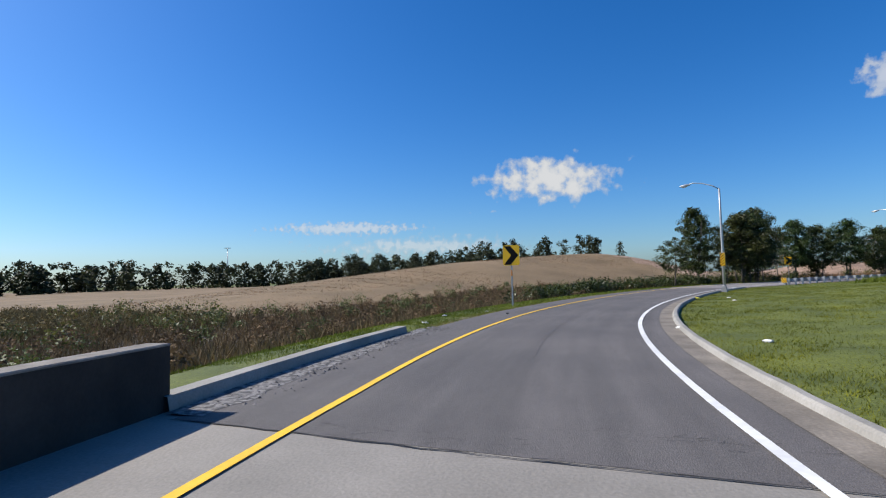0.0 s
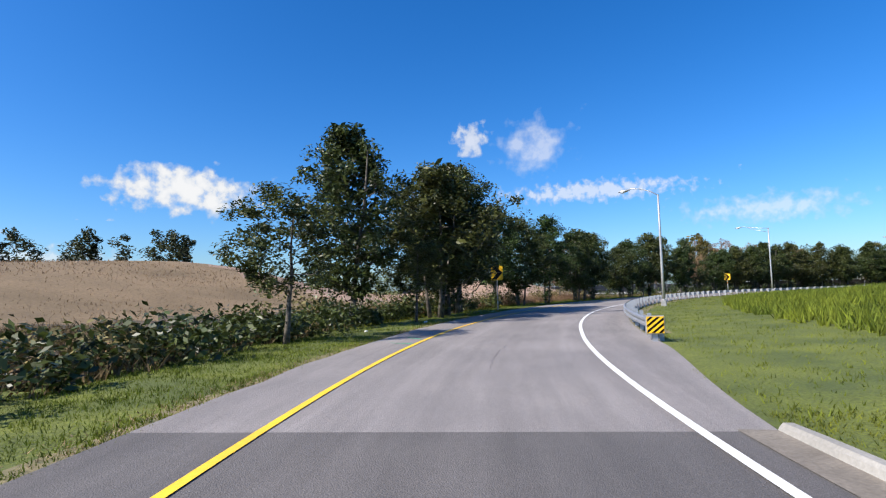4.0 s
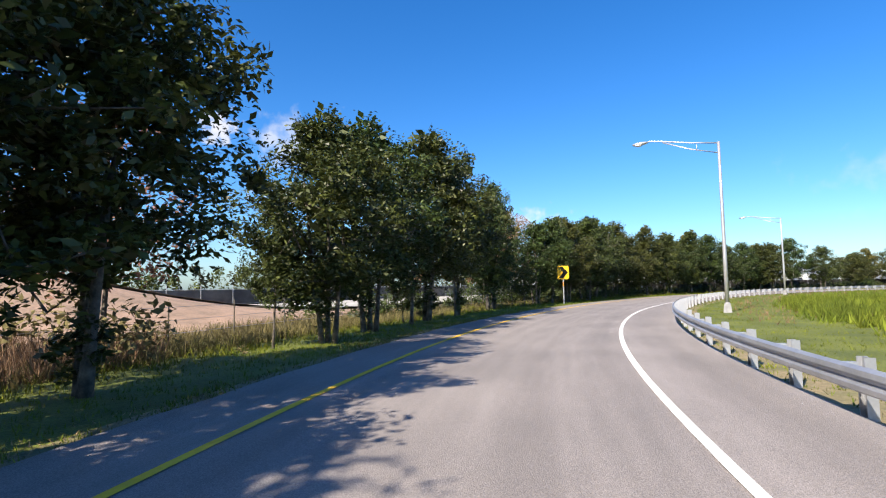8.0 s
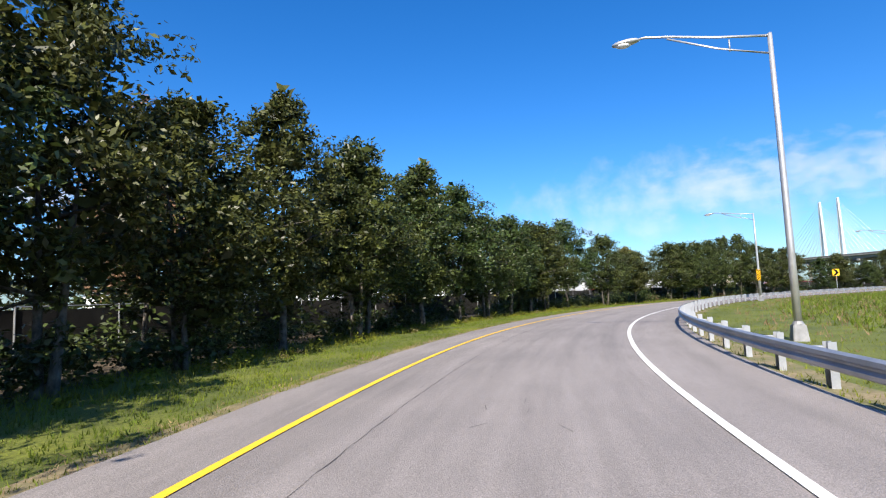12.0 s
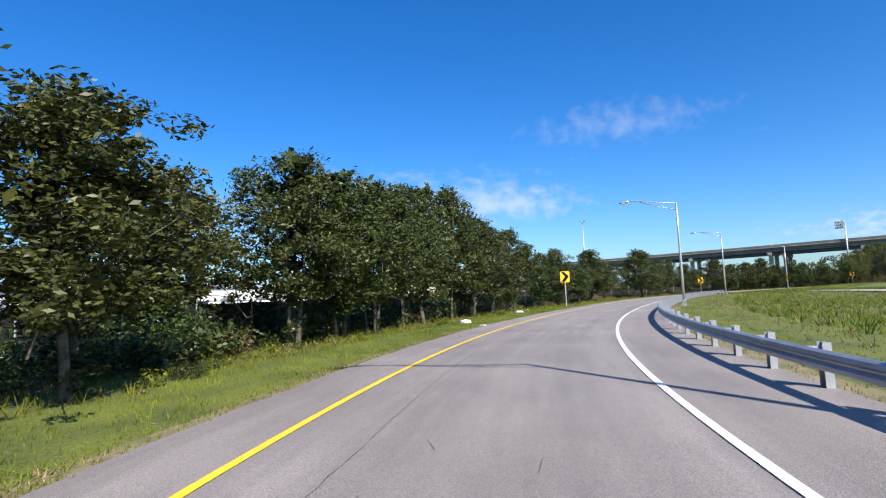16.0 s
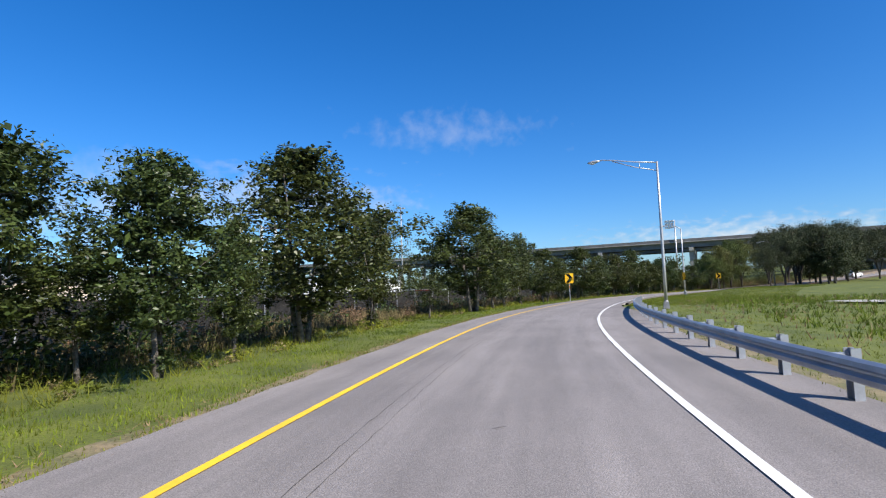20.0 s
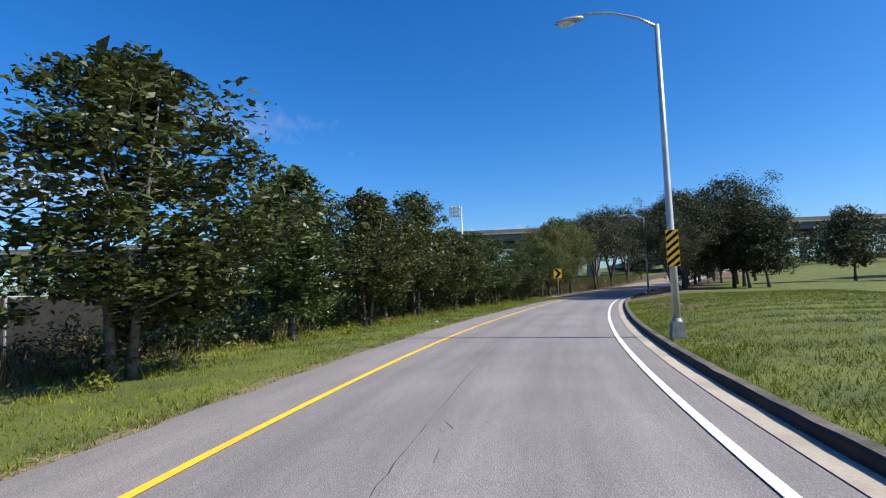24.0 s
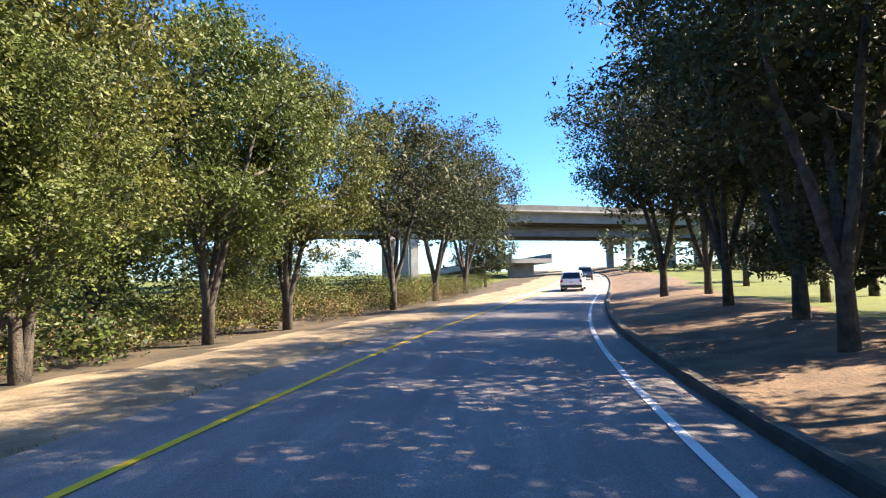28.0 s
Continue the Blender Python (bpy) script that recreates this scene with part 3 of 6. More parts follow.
# ---- chevron signs ----
def chevron_sign(x, y, top, turn, reflectors=True, base=None, tone=""):
    z = float(terrain([x], [y])[0][0])
    t = thing("chevron_sign", "yellow curve sign with black chevron on steel post" + tone, "road sign", "curve signs", at=pose(x, y, z, 0, 0, turn))
    h, w = 1.0, 0.84
    zc = top - h / 2 - z
    bm = bmesh.new()
    box(bm, (w, 0.008, h), (0, 0, zc))
    es = [e for e in bm.edges if abs(e.verts[0].co.y - e.verts[1].co.y) > 0.004]
    bmesh.ops.bevel(bm, geom=es, offset=0.05, segments=4, affect="EDGES")
    part("panel", bm, M_SIGN_Y, t)
    bm = bmesh.new()
    c = [(-0.37, 0.46), (-0.03, 0.46), (0.37, 0.0), (-0.03, -0.46), (-0.37, -0.46), (0.0, 0.0)]
    vs = [bm.verts.new((a, -0.0075, zc + b)) for a, b in c]
    bm.faces.new((vs[0], vs[5], vs[2], vs[1])), bm.faces.new((vs[5], vs[4], vs[3], vs[2]))
    part("chevron", bm, M_BLACK, t, "black chevron arrow")
    bm = bmesh.new()
    box(bm, (0.055, 0.012, zc + 0.75), (0, 0.014, (zc + 0.4) / 2 - 0.1))
    box(bm, (0.012, 0.03, zc + 0.75), (-0.03, 0.03, (zc + 0.4) / 2 - 0.1))
    box(bm, (0.012, 0.03, zc + 0.75), (0.03, 0.03, (zc + 0.4) / 2 - 0.1))
    part("post", bm, M_GALV, t)
    if reflectors:
        for k in range(3):
            bm = bmesh.new()
            bmesh.ops.create_cone(bm, cap_ends=True, segments=14, radius1=0.045, radius2=0.04, depth=0.014,
                                  matrix=pose(0, 0.002, zc - 0.5 - 0.28 - 0.1 * k, 90))
            part("reflector", bm, M_SIGN_O, t, "round orange reflector")
    return t


chevron_sign(7.35, 28.2, 2.98, -12, True, tone=" before dry brush")
chevron_sign(41.9, 75.9, 3.02, -38, False, tone=" under the trees")
chevron_sign(98.6, 95.2, 2.85, -68)
chevron_sign(195.0, 37.5, 3.22, -122)
chevron_sign(216.8, -18.1, 2.8, -152)
chevron_sign(216.38, -79.8, 3.05, -172)


# ---- street lamps ----
def street_lamp(x, y, reach, truss, marker, yaw, height=7.6, label="tall aluminium street lamp"):
    z = float(terrain([x], [y])[0][0])
    t = thing("street_lamp", label + (" with truss arm" if truss else " with curved arm"), "street lamp", "lamps along the ramp", at=pose(x, y, z, 0, 0, yaw))
    bm = bmesh.new()
    bmesh.ops.create_cone(bm, cap_ends=True, segments=4, radius1=0.27, radius2=0.2, depth=0.5, matrix=Matrix.Translation((0, 0, 0.17)) @ Matrix.Rotation(radians(45), 4, "Z"))
    bmesh.ops.bevel(bm, geom=list(bm.edges), offset=0.025, segments=2, affect="EDGES")
    bmesh.ops.create_cone(bm, cap_ends=True, segments=14, radius1=0.14, radius2=0.1, depth=0.08, matrix=Matrix.Translation((0, 0, 0.455)))
    part("base", bm, M_BASE, t, "dull cast transformer base")
    bm = bmesh.new()
    box(bm, (0.15, 0.012, 0.2), (0, -0.163, 0.17), rot=Matrix.Rotation(radians(-5.5), 4, "X"), bevel=0.004)
    part("hatch", bm, M_BASE, t, "small access hatch")
    bm = bmesh.new()
    tube(bm, [(0, 0, 0.3), (0, 0, 2.5), (0, 0, 5.2), (0, 0, height)], [0.095, 0.088, 0.076, 0.058], 14)
    part("pole", bm, M_POLE, t, smooth=True)
    bm = bmesh.new()
    if truss:
        tube(bm, [(0, 0, height - 0.06), (-reach * 0.35, 0, height + 0.12), (-reach * 0.7, 0, height + 0.36), (-reach + 0.5, 0, height + 0.44), (-reach + 0.25, 0, height + 0.42)], [0.035] * 5, 8)
        tube(bm, [(0, 0, height - 0.55), (-reach * 0.35, 0, height - 0.2), (-reach * 0.7, 0, height + 0.3)], [0.028] * 3, 8)
        tube(bm, [(-reach * 0.27, 0, height - 0.33), (-reach * 0.27, 0, height)], [0.02] * 2, 6)
        hz = height + 0.38
    else:
        tube(bm, [(0, 0, height - 0.05), (-reach * 0.2, 0, height + 0.25), (-reach * 0.5, 0, height + 0.5), (-reach * 0.75, 0, height + 0.58), (-reach + 0.2, 0, height + 0.52)], [0.04, 0.036, 0.033, 0.03, 0.03], 8)
        hz = height + 0.46
    part("arm", bm, M_POLE, t, smooth=True)
    bm = bmesh.new()
    bmesh.ops.create_uvsphere(bm, u_segments=14, v_segments=8, radius=1.0, matrix=pose(-reach, 0, hz, 0, -5, 0) @ Matrix.Diagonal((0.4, 0.15, 0.09, 1)))
    part("lamp_head", bm, M_POLE, t, "cobra-head luminaire", smooth=True)
    bm = bmesh.new()
    bmesh.ops.create_uvsphere(bm, u_segments=12, v_segments=8, radius=1.0, matrix=pose(-reach - 0.08, 0, hz - 0.06) @ Matrix.Diagonal((0.22, 0.13, 0.09, 1)))
    part("lens", bm, M_LENS, t, "clear lamp lens", smooth=True)
    if marker:
        striped(t, pose(0, -0.13, 2.25), 0.3, 0.92, 5)
    return t


M_BASE = material("dull cast aluminium", (0.3, 0.3, 0.3), (0.2, 0.2, 0.2), scale=5.0, rough=0.6, metal=0.4, fine=0.08)
M_LENS = material("lamp lens", (0.7, 0.72, 0.72), (0.6, 0.6, 0.6), scale=3.0, rough=0.15, fine=0.02)
for x, y, reach, truss, marker in ((21.6, 40.6, 2.2, False, True), (50.7, 69.1, 2.2, False, False), (88.9, 83.15, 3.6, True, False), (126.0, 81.9, 3.6, True, False),
                                   (159.15, 66.3, 3.6, True, True), (182.9, 37.9, 3.6, True, False), (201.7, 0.1, 3.6, True, False),
                                   (210.6, -36.2, 2.2, False, True), (207.3, -80.6, 2.2, False, False)):
    s_, u_ = along([x], [y])
    street_lamp(x, y, reach, truss, marker, heading(float(s_[0])), 8.7 if 195 < x < 205 else 8.1 if 210 < x < 212 or 100 < x < 130 else 8.3 if 80 < x < 100 else 7.9 if 206 < x < 208 else 7.2 if x < 30 else 7.6)


# ---- trees ----
def leaves(rng, centres, radii, count, size, flat=0.0):
    """Rhombic leaves scattered on and in clumps: arrays of vertices and faces."""
    n = count
    k = rng.integers(0, len(centres), n)
    d = rng.normal(size=(n, 3))
    d /= np.linalg.norm(d, axis=1)[:, None]
    r = rng.random(n) ** 0.45
    c = centres[k] + d * (r * radii[k])[:, None] * np.array([1, 1, 0.8])
    a = rng.normal(size=(n, 3))
    a[:, 2] *= 0.6
    a /= np.linalg.norm(a, axis=1)[:, None]
    nrm = d * 0.5 + rng.normal(size=(n, 3)) * 0.6 + np.array([0, 0, 0.5])
    b = np.cross(nrm, a)
    b /= np.linalg.norm(b, axis=1)[:, None] + 1e-9
    L = size * (0.6 + 0.8 * rng.random(n))[:, None]
    W = L * (0.36 + 0.18 * rng.random(n))[:, None]
    up = np.cross(a, b) * L * 0.12
    v = np.stack([c - a * L, c + b * W + up, c + a * L, c - b * W + up], 1).reshape(-1, 3)
    f = np.arange(4 * n).reshape(-1, 4)
    return v, f


def leaf_mesh(name, v, f, mat):
    me = bpy.data.meshes.new(name)
    me.vertices.add(len(v))
    me.vertices.foreach_set("co", v.astype(np.float32).ravel())
    me.loops.add(f.size)
    me.loops.foreach_set("vertex_index", f.astype(np.int32).ravel())
    me.polygons.add(len(f))
    me.polygons.foreach_set("loop_start", np.arange(0, f.size, f.shape[1], dtype=np.int32))
    me.materials.append(mat)
    me.update(calc_edges=True)
    return me


def tree(seed, height, radius, trunk, mat, label, count=9000, size=0.13, clear=0.25, stems=1, lean=0.0, slim=1.0, open_=0.0, fork=0.0, bark=None, core=True, ivy=0, group="trees along the ramp"):
    """A tapered trunk with limbs, and a crown of many leaves in uneven clumps. Built at the origin."""
    rng = np.random.default_rng(seed)
    t = thing("tree", label, "tree", group)
    bm = bmesh.new()
    tips, tr = [], []
    for st in range(stems):
        off = Vector((rng.normal() * 0.22, rng.normal() * 0.22, 0)) if stems > 1 else Vector((0, 0, 0))
        dirx, diry = rng.normal() * 0.06 + lean, rng.normal() * 0.06
        if stems > 1:
            dirx, diry = dirx * 0.5 + off.x * 0.3, diry * 0.5 + off.y * 0.3
        if fork:
            ang0 = st * 6.283 / stems + rng.uniform(-0.4, 0.4)
            off = Vector((math.cos(ang0) * 0.03, math.sin(ang0) * 0.03, 0))
            dirx, diry = math.cos(ang0) * 0.3, math.sin(ang0) * 0.3
        pts, rad = [], []
        m = 7
        for k in range(m):
            f = k / (m - 1)
            wob = 0.1 * height * 0.1 * f
            g = max(f - fork, 0) if fork else f
            wob = wob if g else 0.0
            pts.append(off + Vector((dirx * g * height + rng.normal() * wob, diry * g * height + rng.normal() * wob, -0.25 + f * height * 0.86)))
            rad.append(trunk * (1.25 if k == 0 else 1.0) * (1 - 0.86 * f) / (stems ** 0.4))
        tube(bm, pts, rad, 9)
        for b in range(10 if stems == 1 else 5):
            f = clear + 0.06 + (0.82 - clear) * (b + rng.random()) / (10 if stems == 1 else 5)
            i = f * (m - 1)
            k = min(int(i), m - 2)
            p0 = pts[k].lerp(pts[k + 1], i - k)
            ang = rng.random() * 6.283
            reach = radius * (0.55 + 0.45 * rng.random()) * (1 - 0.55 * max(0, (f - 0.4) / 0.6))
            rise = reach * (0.25 + 0.5 * rng.random())
            p2 = p0 + Vector((math.cos(ang) * reach, math.sin(ang) * reach, rise))
            p1 = p0.lerp(p2, 0.5) + Vector((rng.normal(), rng.normal(), -0.5 + rng.normal())) * 0.12 * reach
            r0 = max(0.02, trunk * 0.42 * (1 - 0.6 * f))
            tube(bm, [p0, p1, p2], [r0, r0 * 0.6, r0 * 0.22], 5)
            for tw in range(2):
                q = p1.lerp(p2, rng.random()) + Vector((rng.normal(), rng.normal(), rng.normal() * 0.7 + 0.3)) * 0.3 * reach
                tube(bm, [p1.lerp(p2, 0.3 + 0.3 * tw), q], [r0 * 0.4, r0 * 0.12], 4)
                tips.append(q)
            tips.extend([p2, p1.lerp(p2, 0.55)])
        tips.append(pts[-1])
    part("trunk", bm, bark or M_BARK, t, smooth=True)
    cz0, cz1 = height * clear, height
    n = 150
    cen, swell, inner = [], [], []
    lobe = [(rng.uniform(0, 6.283), rng.uniform(0.25, 0.95), rng.uniform(0.1, 0.3)) for _ in range(11)]
    while len(cen) < n:
        f, ang, q = rng.random(), rng.uniform(0, 6.283), rng.random() ** 0.45
        # broad low shoulders, a blunt uneven top
        wide = (0.62 + 0.38 * min(f / 0.3, 1.0)) if f < 0.3 else max(1.0 - ((f - 0.3) / 0.7) ** 2.3 * 0.74, 0.0)
        if rng.random() > 0.25 + wide:
            continue
        for la, lf, lw in lobe:
            wide += lw * math.exp(-((f - lf) / 0.16) ** 2) * max(math.cos(ang - la), 0) ** 3 - 0.3 * lw * math.exp(-((f - lf - 0.17) / 0.1) ** 2) * max(math.cos(ang - la), 0)
        r = radius * 0.9 * wide * slim * q
        z = cz0 + (0.03 + 0.93 * f) * (cz1 - cz0)
        cen.append((math.cos(ang) * r + lean * height * 0.5, math.sin(ang) * r, z))
        swell.append(rng.uniform(0.1, 0.27) * radius)
        if q < 0.8:
            inner.append(len(cen) - 1)
    if open_:
        cen, swell = cen[: int(n * (1 - 0.6 * open_))], swell[: int(n * (1 - 0.6 * open_))]
    n = len(cen)
    low = [p for p in tips if p.z > cz0]
    cen = np.array(cen + [tuple(p) for p in low])
    rad = np.r_[swell, rng.uniform(0.1, 0.2, len(low)) * radius]
    v, f = leaves(rng, cen, rad, count, size)
    if ivy:
        # sprouts and creepers on the lower stem
        z_ = rng.uniform(0.3, cz0 + 0.4, ivy * 3)
        near = np.stack([rng.normal(size=ivy * 3) * 0.16, rng.normal(size=ivy * 3) * 0.16, z_], 1)
        v3, f3 = leaves(rng, near, rng.uniform(0.16, 0.38, ivy * 3), ivy * 130, size * 0.9)
        v, f = np.concatenate([v, v3]), np.concatenate([f, f3 + len(v)])
    if core and not open_:
        # coarser leaves deep in the crown, added to thicken its shade
        k_ = [i for i in inner if i < n]
        v2, f2 = leaves(rng, cen[k_] * np.array([0.72, 0.72, 1.0]), np.full(len(k_), 0.2 * radius), max(count // 14, 300), size * 2.4)
        v, f = np.concatenate([v, v2]), np.concatenate([f, f2 + len(v)])
    ob = new("crown", leaf_mesh("crown", v, f, mat))
    ob.parent = t
    return t


def place(t, x, y, yaw=0.0, k=1.0, kz=None, z=None):
    zz = (float(terrain([x], [y])[0][0]) if z is None else z)
    m = Matrix.Translation((x, y, zz)) @ Matrix.Rotation(radians(yaw), 4, "Z") @ Matrix.Diagonal((k, k, kz or k, 1))
    return m


PROTO = {
    "a": tree(1, 8.6, 3.0, 0.155, M_LEAF, "dark green broadleaf tree with glossy leaves on grass verge", count=17500, size=0.088, ivy=5, clear=0.2, stems=2),
    "b": tree(2, 8.6, 3.1, 0.15, M_LEAF, "dark green multi-stemmed magnolia-like tree on the verge", count=18000, size=0.088, ivy=4, clear=0.17, stems=3),
    "c": tree(3, 8.8, 2.5, 0.15, M_LEAF, "slender dark green tree with upright crown on the verge", count=15500, size=0.088, clear=0.14, slim=0.95),
    "d": tree(4, 8.4, 2.7, 0.13, M_LEAF, "thin airy tree with open dark green crown", clear=0.3, count=8200, size=0.1, open_=0.55),
    "e": tree(5, 8.8, 4.2, 0.17, M_LEAF_OAK, "wide live oak with grey-green small leaves", count=9000, size=0.13, clear=0.22, core=True, group="oaks"),
    "oak": tree(15, 8.8, 4.3, 0.26, M_LEAF_OAK, "wide live oak with small dark grey-green leaves above bark mulch", count=25000, size=0.067, clear=0.36, stems=4, fork=0.18, bark=M_BARK_DARK, core=True, group="oaks"),
    "f": tree(6, 8.8, 3.9, 0.24, M_LEAF_OLIVE, "sunlit olive-green oak with rounded crown", count=52000, size=0.056, clear=0.26, stems=4, fork=0.14, bark=M_BARK_DARK, core=True, group="oaks"),
    "g": tree(7, 10.5, 3.2, 0.13, M_LEAF_FALL, "pinkish autumn tree with sparse leaves behind the row", count=4200, size=0.13, clear=0.25, open_=0.4),
    "h": tree(8, 9.5, 3.2, 0.15, M_LEAF_YELLOW, "yellowing tree behind the fence", count=8000, size=0.15, clear=0.15),
}
SIZE = {"a": (8.6, 6.3), "b": (8.6, 6.5), "c": (8.8, 5.1), "d": (8.4, 5.5), "g": (10.5, 6.4), "h": (9.5, 6.4)}


def sized(key, x, y, height, width, spread=1.02):
    return (key, x, y, spread * width / SIZE[key][1], 0.98 * height / SIZE[key][0])


ROW_A = [sized(*r, 1.16) for r in (("d", 24.0, 61.4, 5.2, 3.5), ("c", 28.1, 67.4, 9.4, 4.6), ("d", 31.4, 67.6, 7.4, 3.6), ("b", 34.0, 70.2, 8.6, 6.6), ("a", 35.6, 72.2, 9.0, 5.4), ("a", 37.0, 73.4, 9.3, 6.0), ("d", 38.7, 75.6, 9.2, 4.6), ("d", 38.6, 78.6, 6.6, 3.6), ("a", 45.0, 80.8, 8.3, 4.9), ("b", 48.6, 82.2, 7.9, 4.7), ("a", 53.7, 84.5, 8.4, 5.4),
                             ("b", 59.4, 86.8, 7.7, 4.4), ("c", 61.6, 87.9, 7.5, 4.0), ("a", 63.7, 88.6, 7.4, 4.6), ("d", 69.0, 91.2, 6.2, 1.8), ("b", 70.4, 90.8, 6.6, 3.6), ("b", 73.8, 92.4, 7.6, 4.3), ("d", 77.0, 93.0, 7.0, 4.0), ("a", 79.2, 93.8, 8.4, 5.2),
                             ("d", 78.0, 94.2, 3.2, 1.5), ("a", 83.2, 94.8, 8.2, 4.3), ("c", 89.2, 96.4, 6.9, 3.6), ("a", 91.2, 97.2, 8.4, 3.6), ("d", 94.4, 97.4, 5.2, 1.9), ("d", 95.3, 96.9, 5.5, 1.7), ("b", 99.0, 97.6, 6.8, 3.9), ("a", 100.6, 97.0, 6.9, 3.7), ("b", 103.0, 96.6, 7.2, 3.8), ("a", 107.0, 96.2, 7.5, 4.2), ("c", 105.6, 98.0, 7.6, 3.8))]
ROW_B = [sized(*r, 1.16) for r in (("b", 110.6, 97.8, 8.0, 4.8), ("c", 114.4, 98.2, 8.5, 4.4), ("a", 117.8, 98.2, 8.2, 4.6), ("a", 121.3, 98.0, 8.7, 4.8), ("b", 125.2, 97.6, 7.6, 4.2), ("g", 126.8, 99.8, 8.4, 4.0), ("c", 128.8, 96.4, 8.6, 3.6), ("a", 132.4, 94.8, 8.0, 4.6), ("b", 135.2, 95.2, 8.2, 5.0),
                             ("c", 139.3, 93.0, 8.6, 4.0), ("a", 143.3, 91.4, 8.3, 4.8), ("h", 144.6, 94.4, 9.2, 5.0), ("b", 147.3, 89.8, 7.4, 4.4), ("a", 151.4, 87.9, 7.4, 4.6), ("c", 155.4, 86.1, 7.3, 4.2), ("b", 158.5, 84.6, 8.0, 4.8), ("h", 161.5, 86.5, 8.4, 5.0), ("a", 162.8, 82.0, 8.5, 5.0), ("b", 165.8, 77.8, 7.4, 4.4), ("a", 171.0, 73.4, 5.7, 4.6))]
ROW_C = [sized(*r, 1.2) for r in (("b", 181.0, 72.6, 6.8, 4.8), ("a", 178.8, 67.2, 7.2, 4.6), ("b", 181.4, 64.6, 7.6, 4.6), ("a", 184.6, 59.7, 7.7, 4.2), ("b", 183.0, 62.2, 7.8, 3.8), ("c", 186.8, 57.2, 8.2, 3.6), ("a", 188.3, 54.4, 8.6, 3.8), ("b", 190.0, 51.6, 7.7, 4.4), ("c", 192.3, 48.2, 6.8, 3.6), ("b", 194.0, 45.0, 7.2, 4.4), ("c", 198.0, 37.9, 5.2, 3.0),
                                  ("a", 199.5, 34.3, 5.9, 3.4), ("b", 205.4, 29.9, 5.6, 3.4), ("d", 204.2, 28.6, 4.8, 3.0), ("a", 202.9, 27.6, 4.5, 2.9), ("c", 204.8, 25.0, 3.6, 1.6), ("b", 206.8, 21.5, 6.9, 4.5), ("a", 209.1, 16.3, 5.1, 3.2), ("d", 211.5, 9.8, 4.1, 2.8), ("b", 213.7, 2.8, 7.8, 5.6), ("c", 215.8, -2.7, 6.2, 3.2),
                                  ("c", 217.2, -6.6, 5.7, 3.0), ("a", 218.0, -10.4, 6.3, 3.6), ("b", 219.3, -17.2, 5.8, 4.0), ("a", 220.3, -22.9, 4.4, 3.0), ("b", 221.3, -30.0, 6.7, 5.0), ("d", 223.8, -34.8, 5.0, 2.4), ("c", 222.1, -37.2, 5.6, 3.4), ("b", 222.5, -43.9, 6.4, 4.2), ("c", 223.4, -48.4, 5.6, 2.8),
                                  ("a", 222.3, -50.0, 7.0, 4.6), ("b", 221.8, -55.4, 5.7, 4.0), ("a", 221.4, -61.6, 5.8, 4.6), ("b", 220.6, -65.5, 5.8, 3.4), ("d", 221.7, -69.2, 3.4, 2.4), ("b", 219.6, -73.2, 5.0, 4.0), ("a", 223.4, -66.2, 4.8, 3.4), ("c", 224.6, -42.0, 5.0, 3.4), ("a", 225.0, -53.0, 5.2, 4.0), ("c", 224.6, -58.6, 5.2, 3.6))]
ROW_H = [("h", 184.0, 70.5, 0.82)]
ROW_E = [("f", 218.4, -82.4, 0.7, 0.78), ("f", 219.6, -77.6, 0.5), ("f", 216.8, -85.6, 0.8), ("f", 218.0, -88.0, 1.20, 1.3), ("f", 217.2, -94.2, 1.31, 1.5), ("f", 216.0, -98.6, 1.31, 1.52), ("oak", 212.6, -110.2, 1.22, 1.42), ("oak", 209.8, -120.0, 1.12), ("oak", 206.6, -130.0, 1.15), ("e", 203.0, -143.0, 1.1), ("f", 222.5, -97.5, 1.14), ("f", 224.0, -79.0, 0.66), ("f", 221.0, -106.0, 1.20),
         # first oak here is an added one, hidden behind others, to shade the road
         ("oak", 200.2, -76.4, 0.8, 0.84), ("oak", 206.4, -69.6, 0.53), ("oak", 204.8, -73.4, 0.72, 0.72), ("oak", 204.0, -79.8, 0.74, 0.78), ("oak", 203.6, -82.9, 0.72, 0.82), ("oak", 204.2, -86.4, 0.68, 0.8), ("oak", 197.3, -95.6, 0.68), ("oak", 196.4, -104.5, 0.86), ("oak", 189.4, -112.5, 0.9), ("oak", 192.6, -99.0, 0.8), ("oak", 202.0, -90.4, 0.8, 0.84), ("oak", 200.2, -96.4, 0.8, 0.88)]
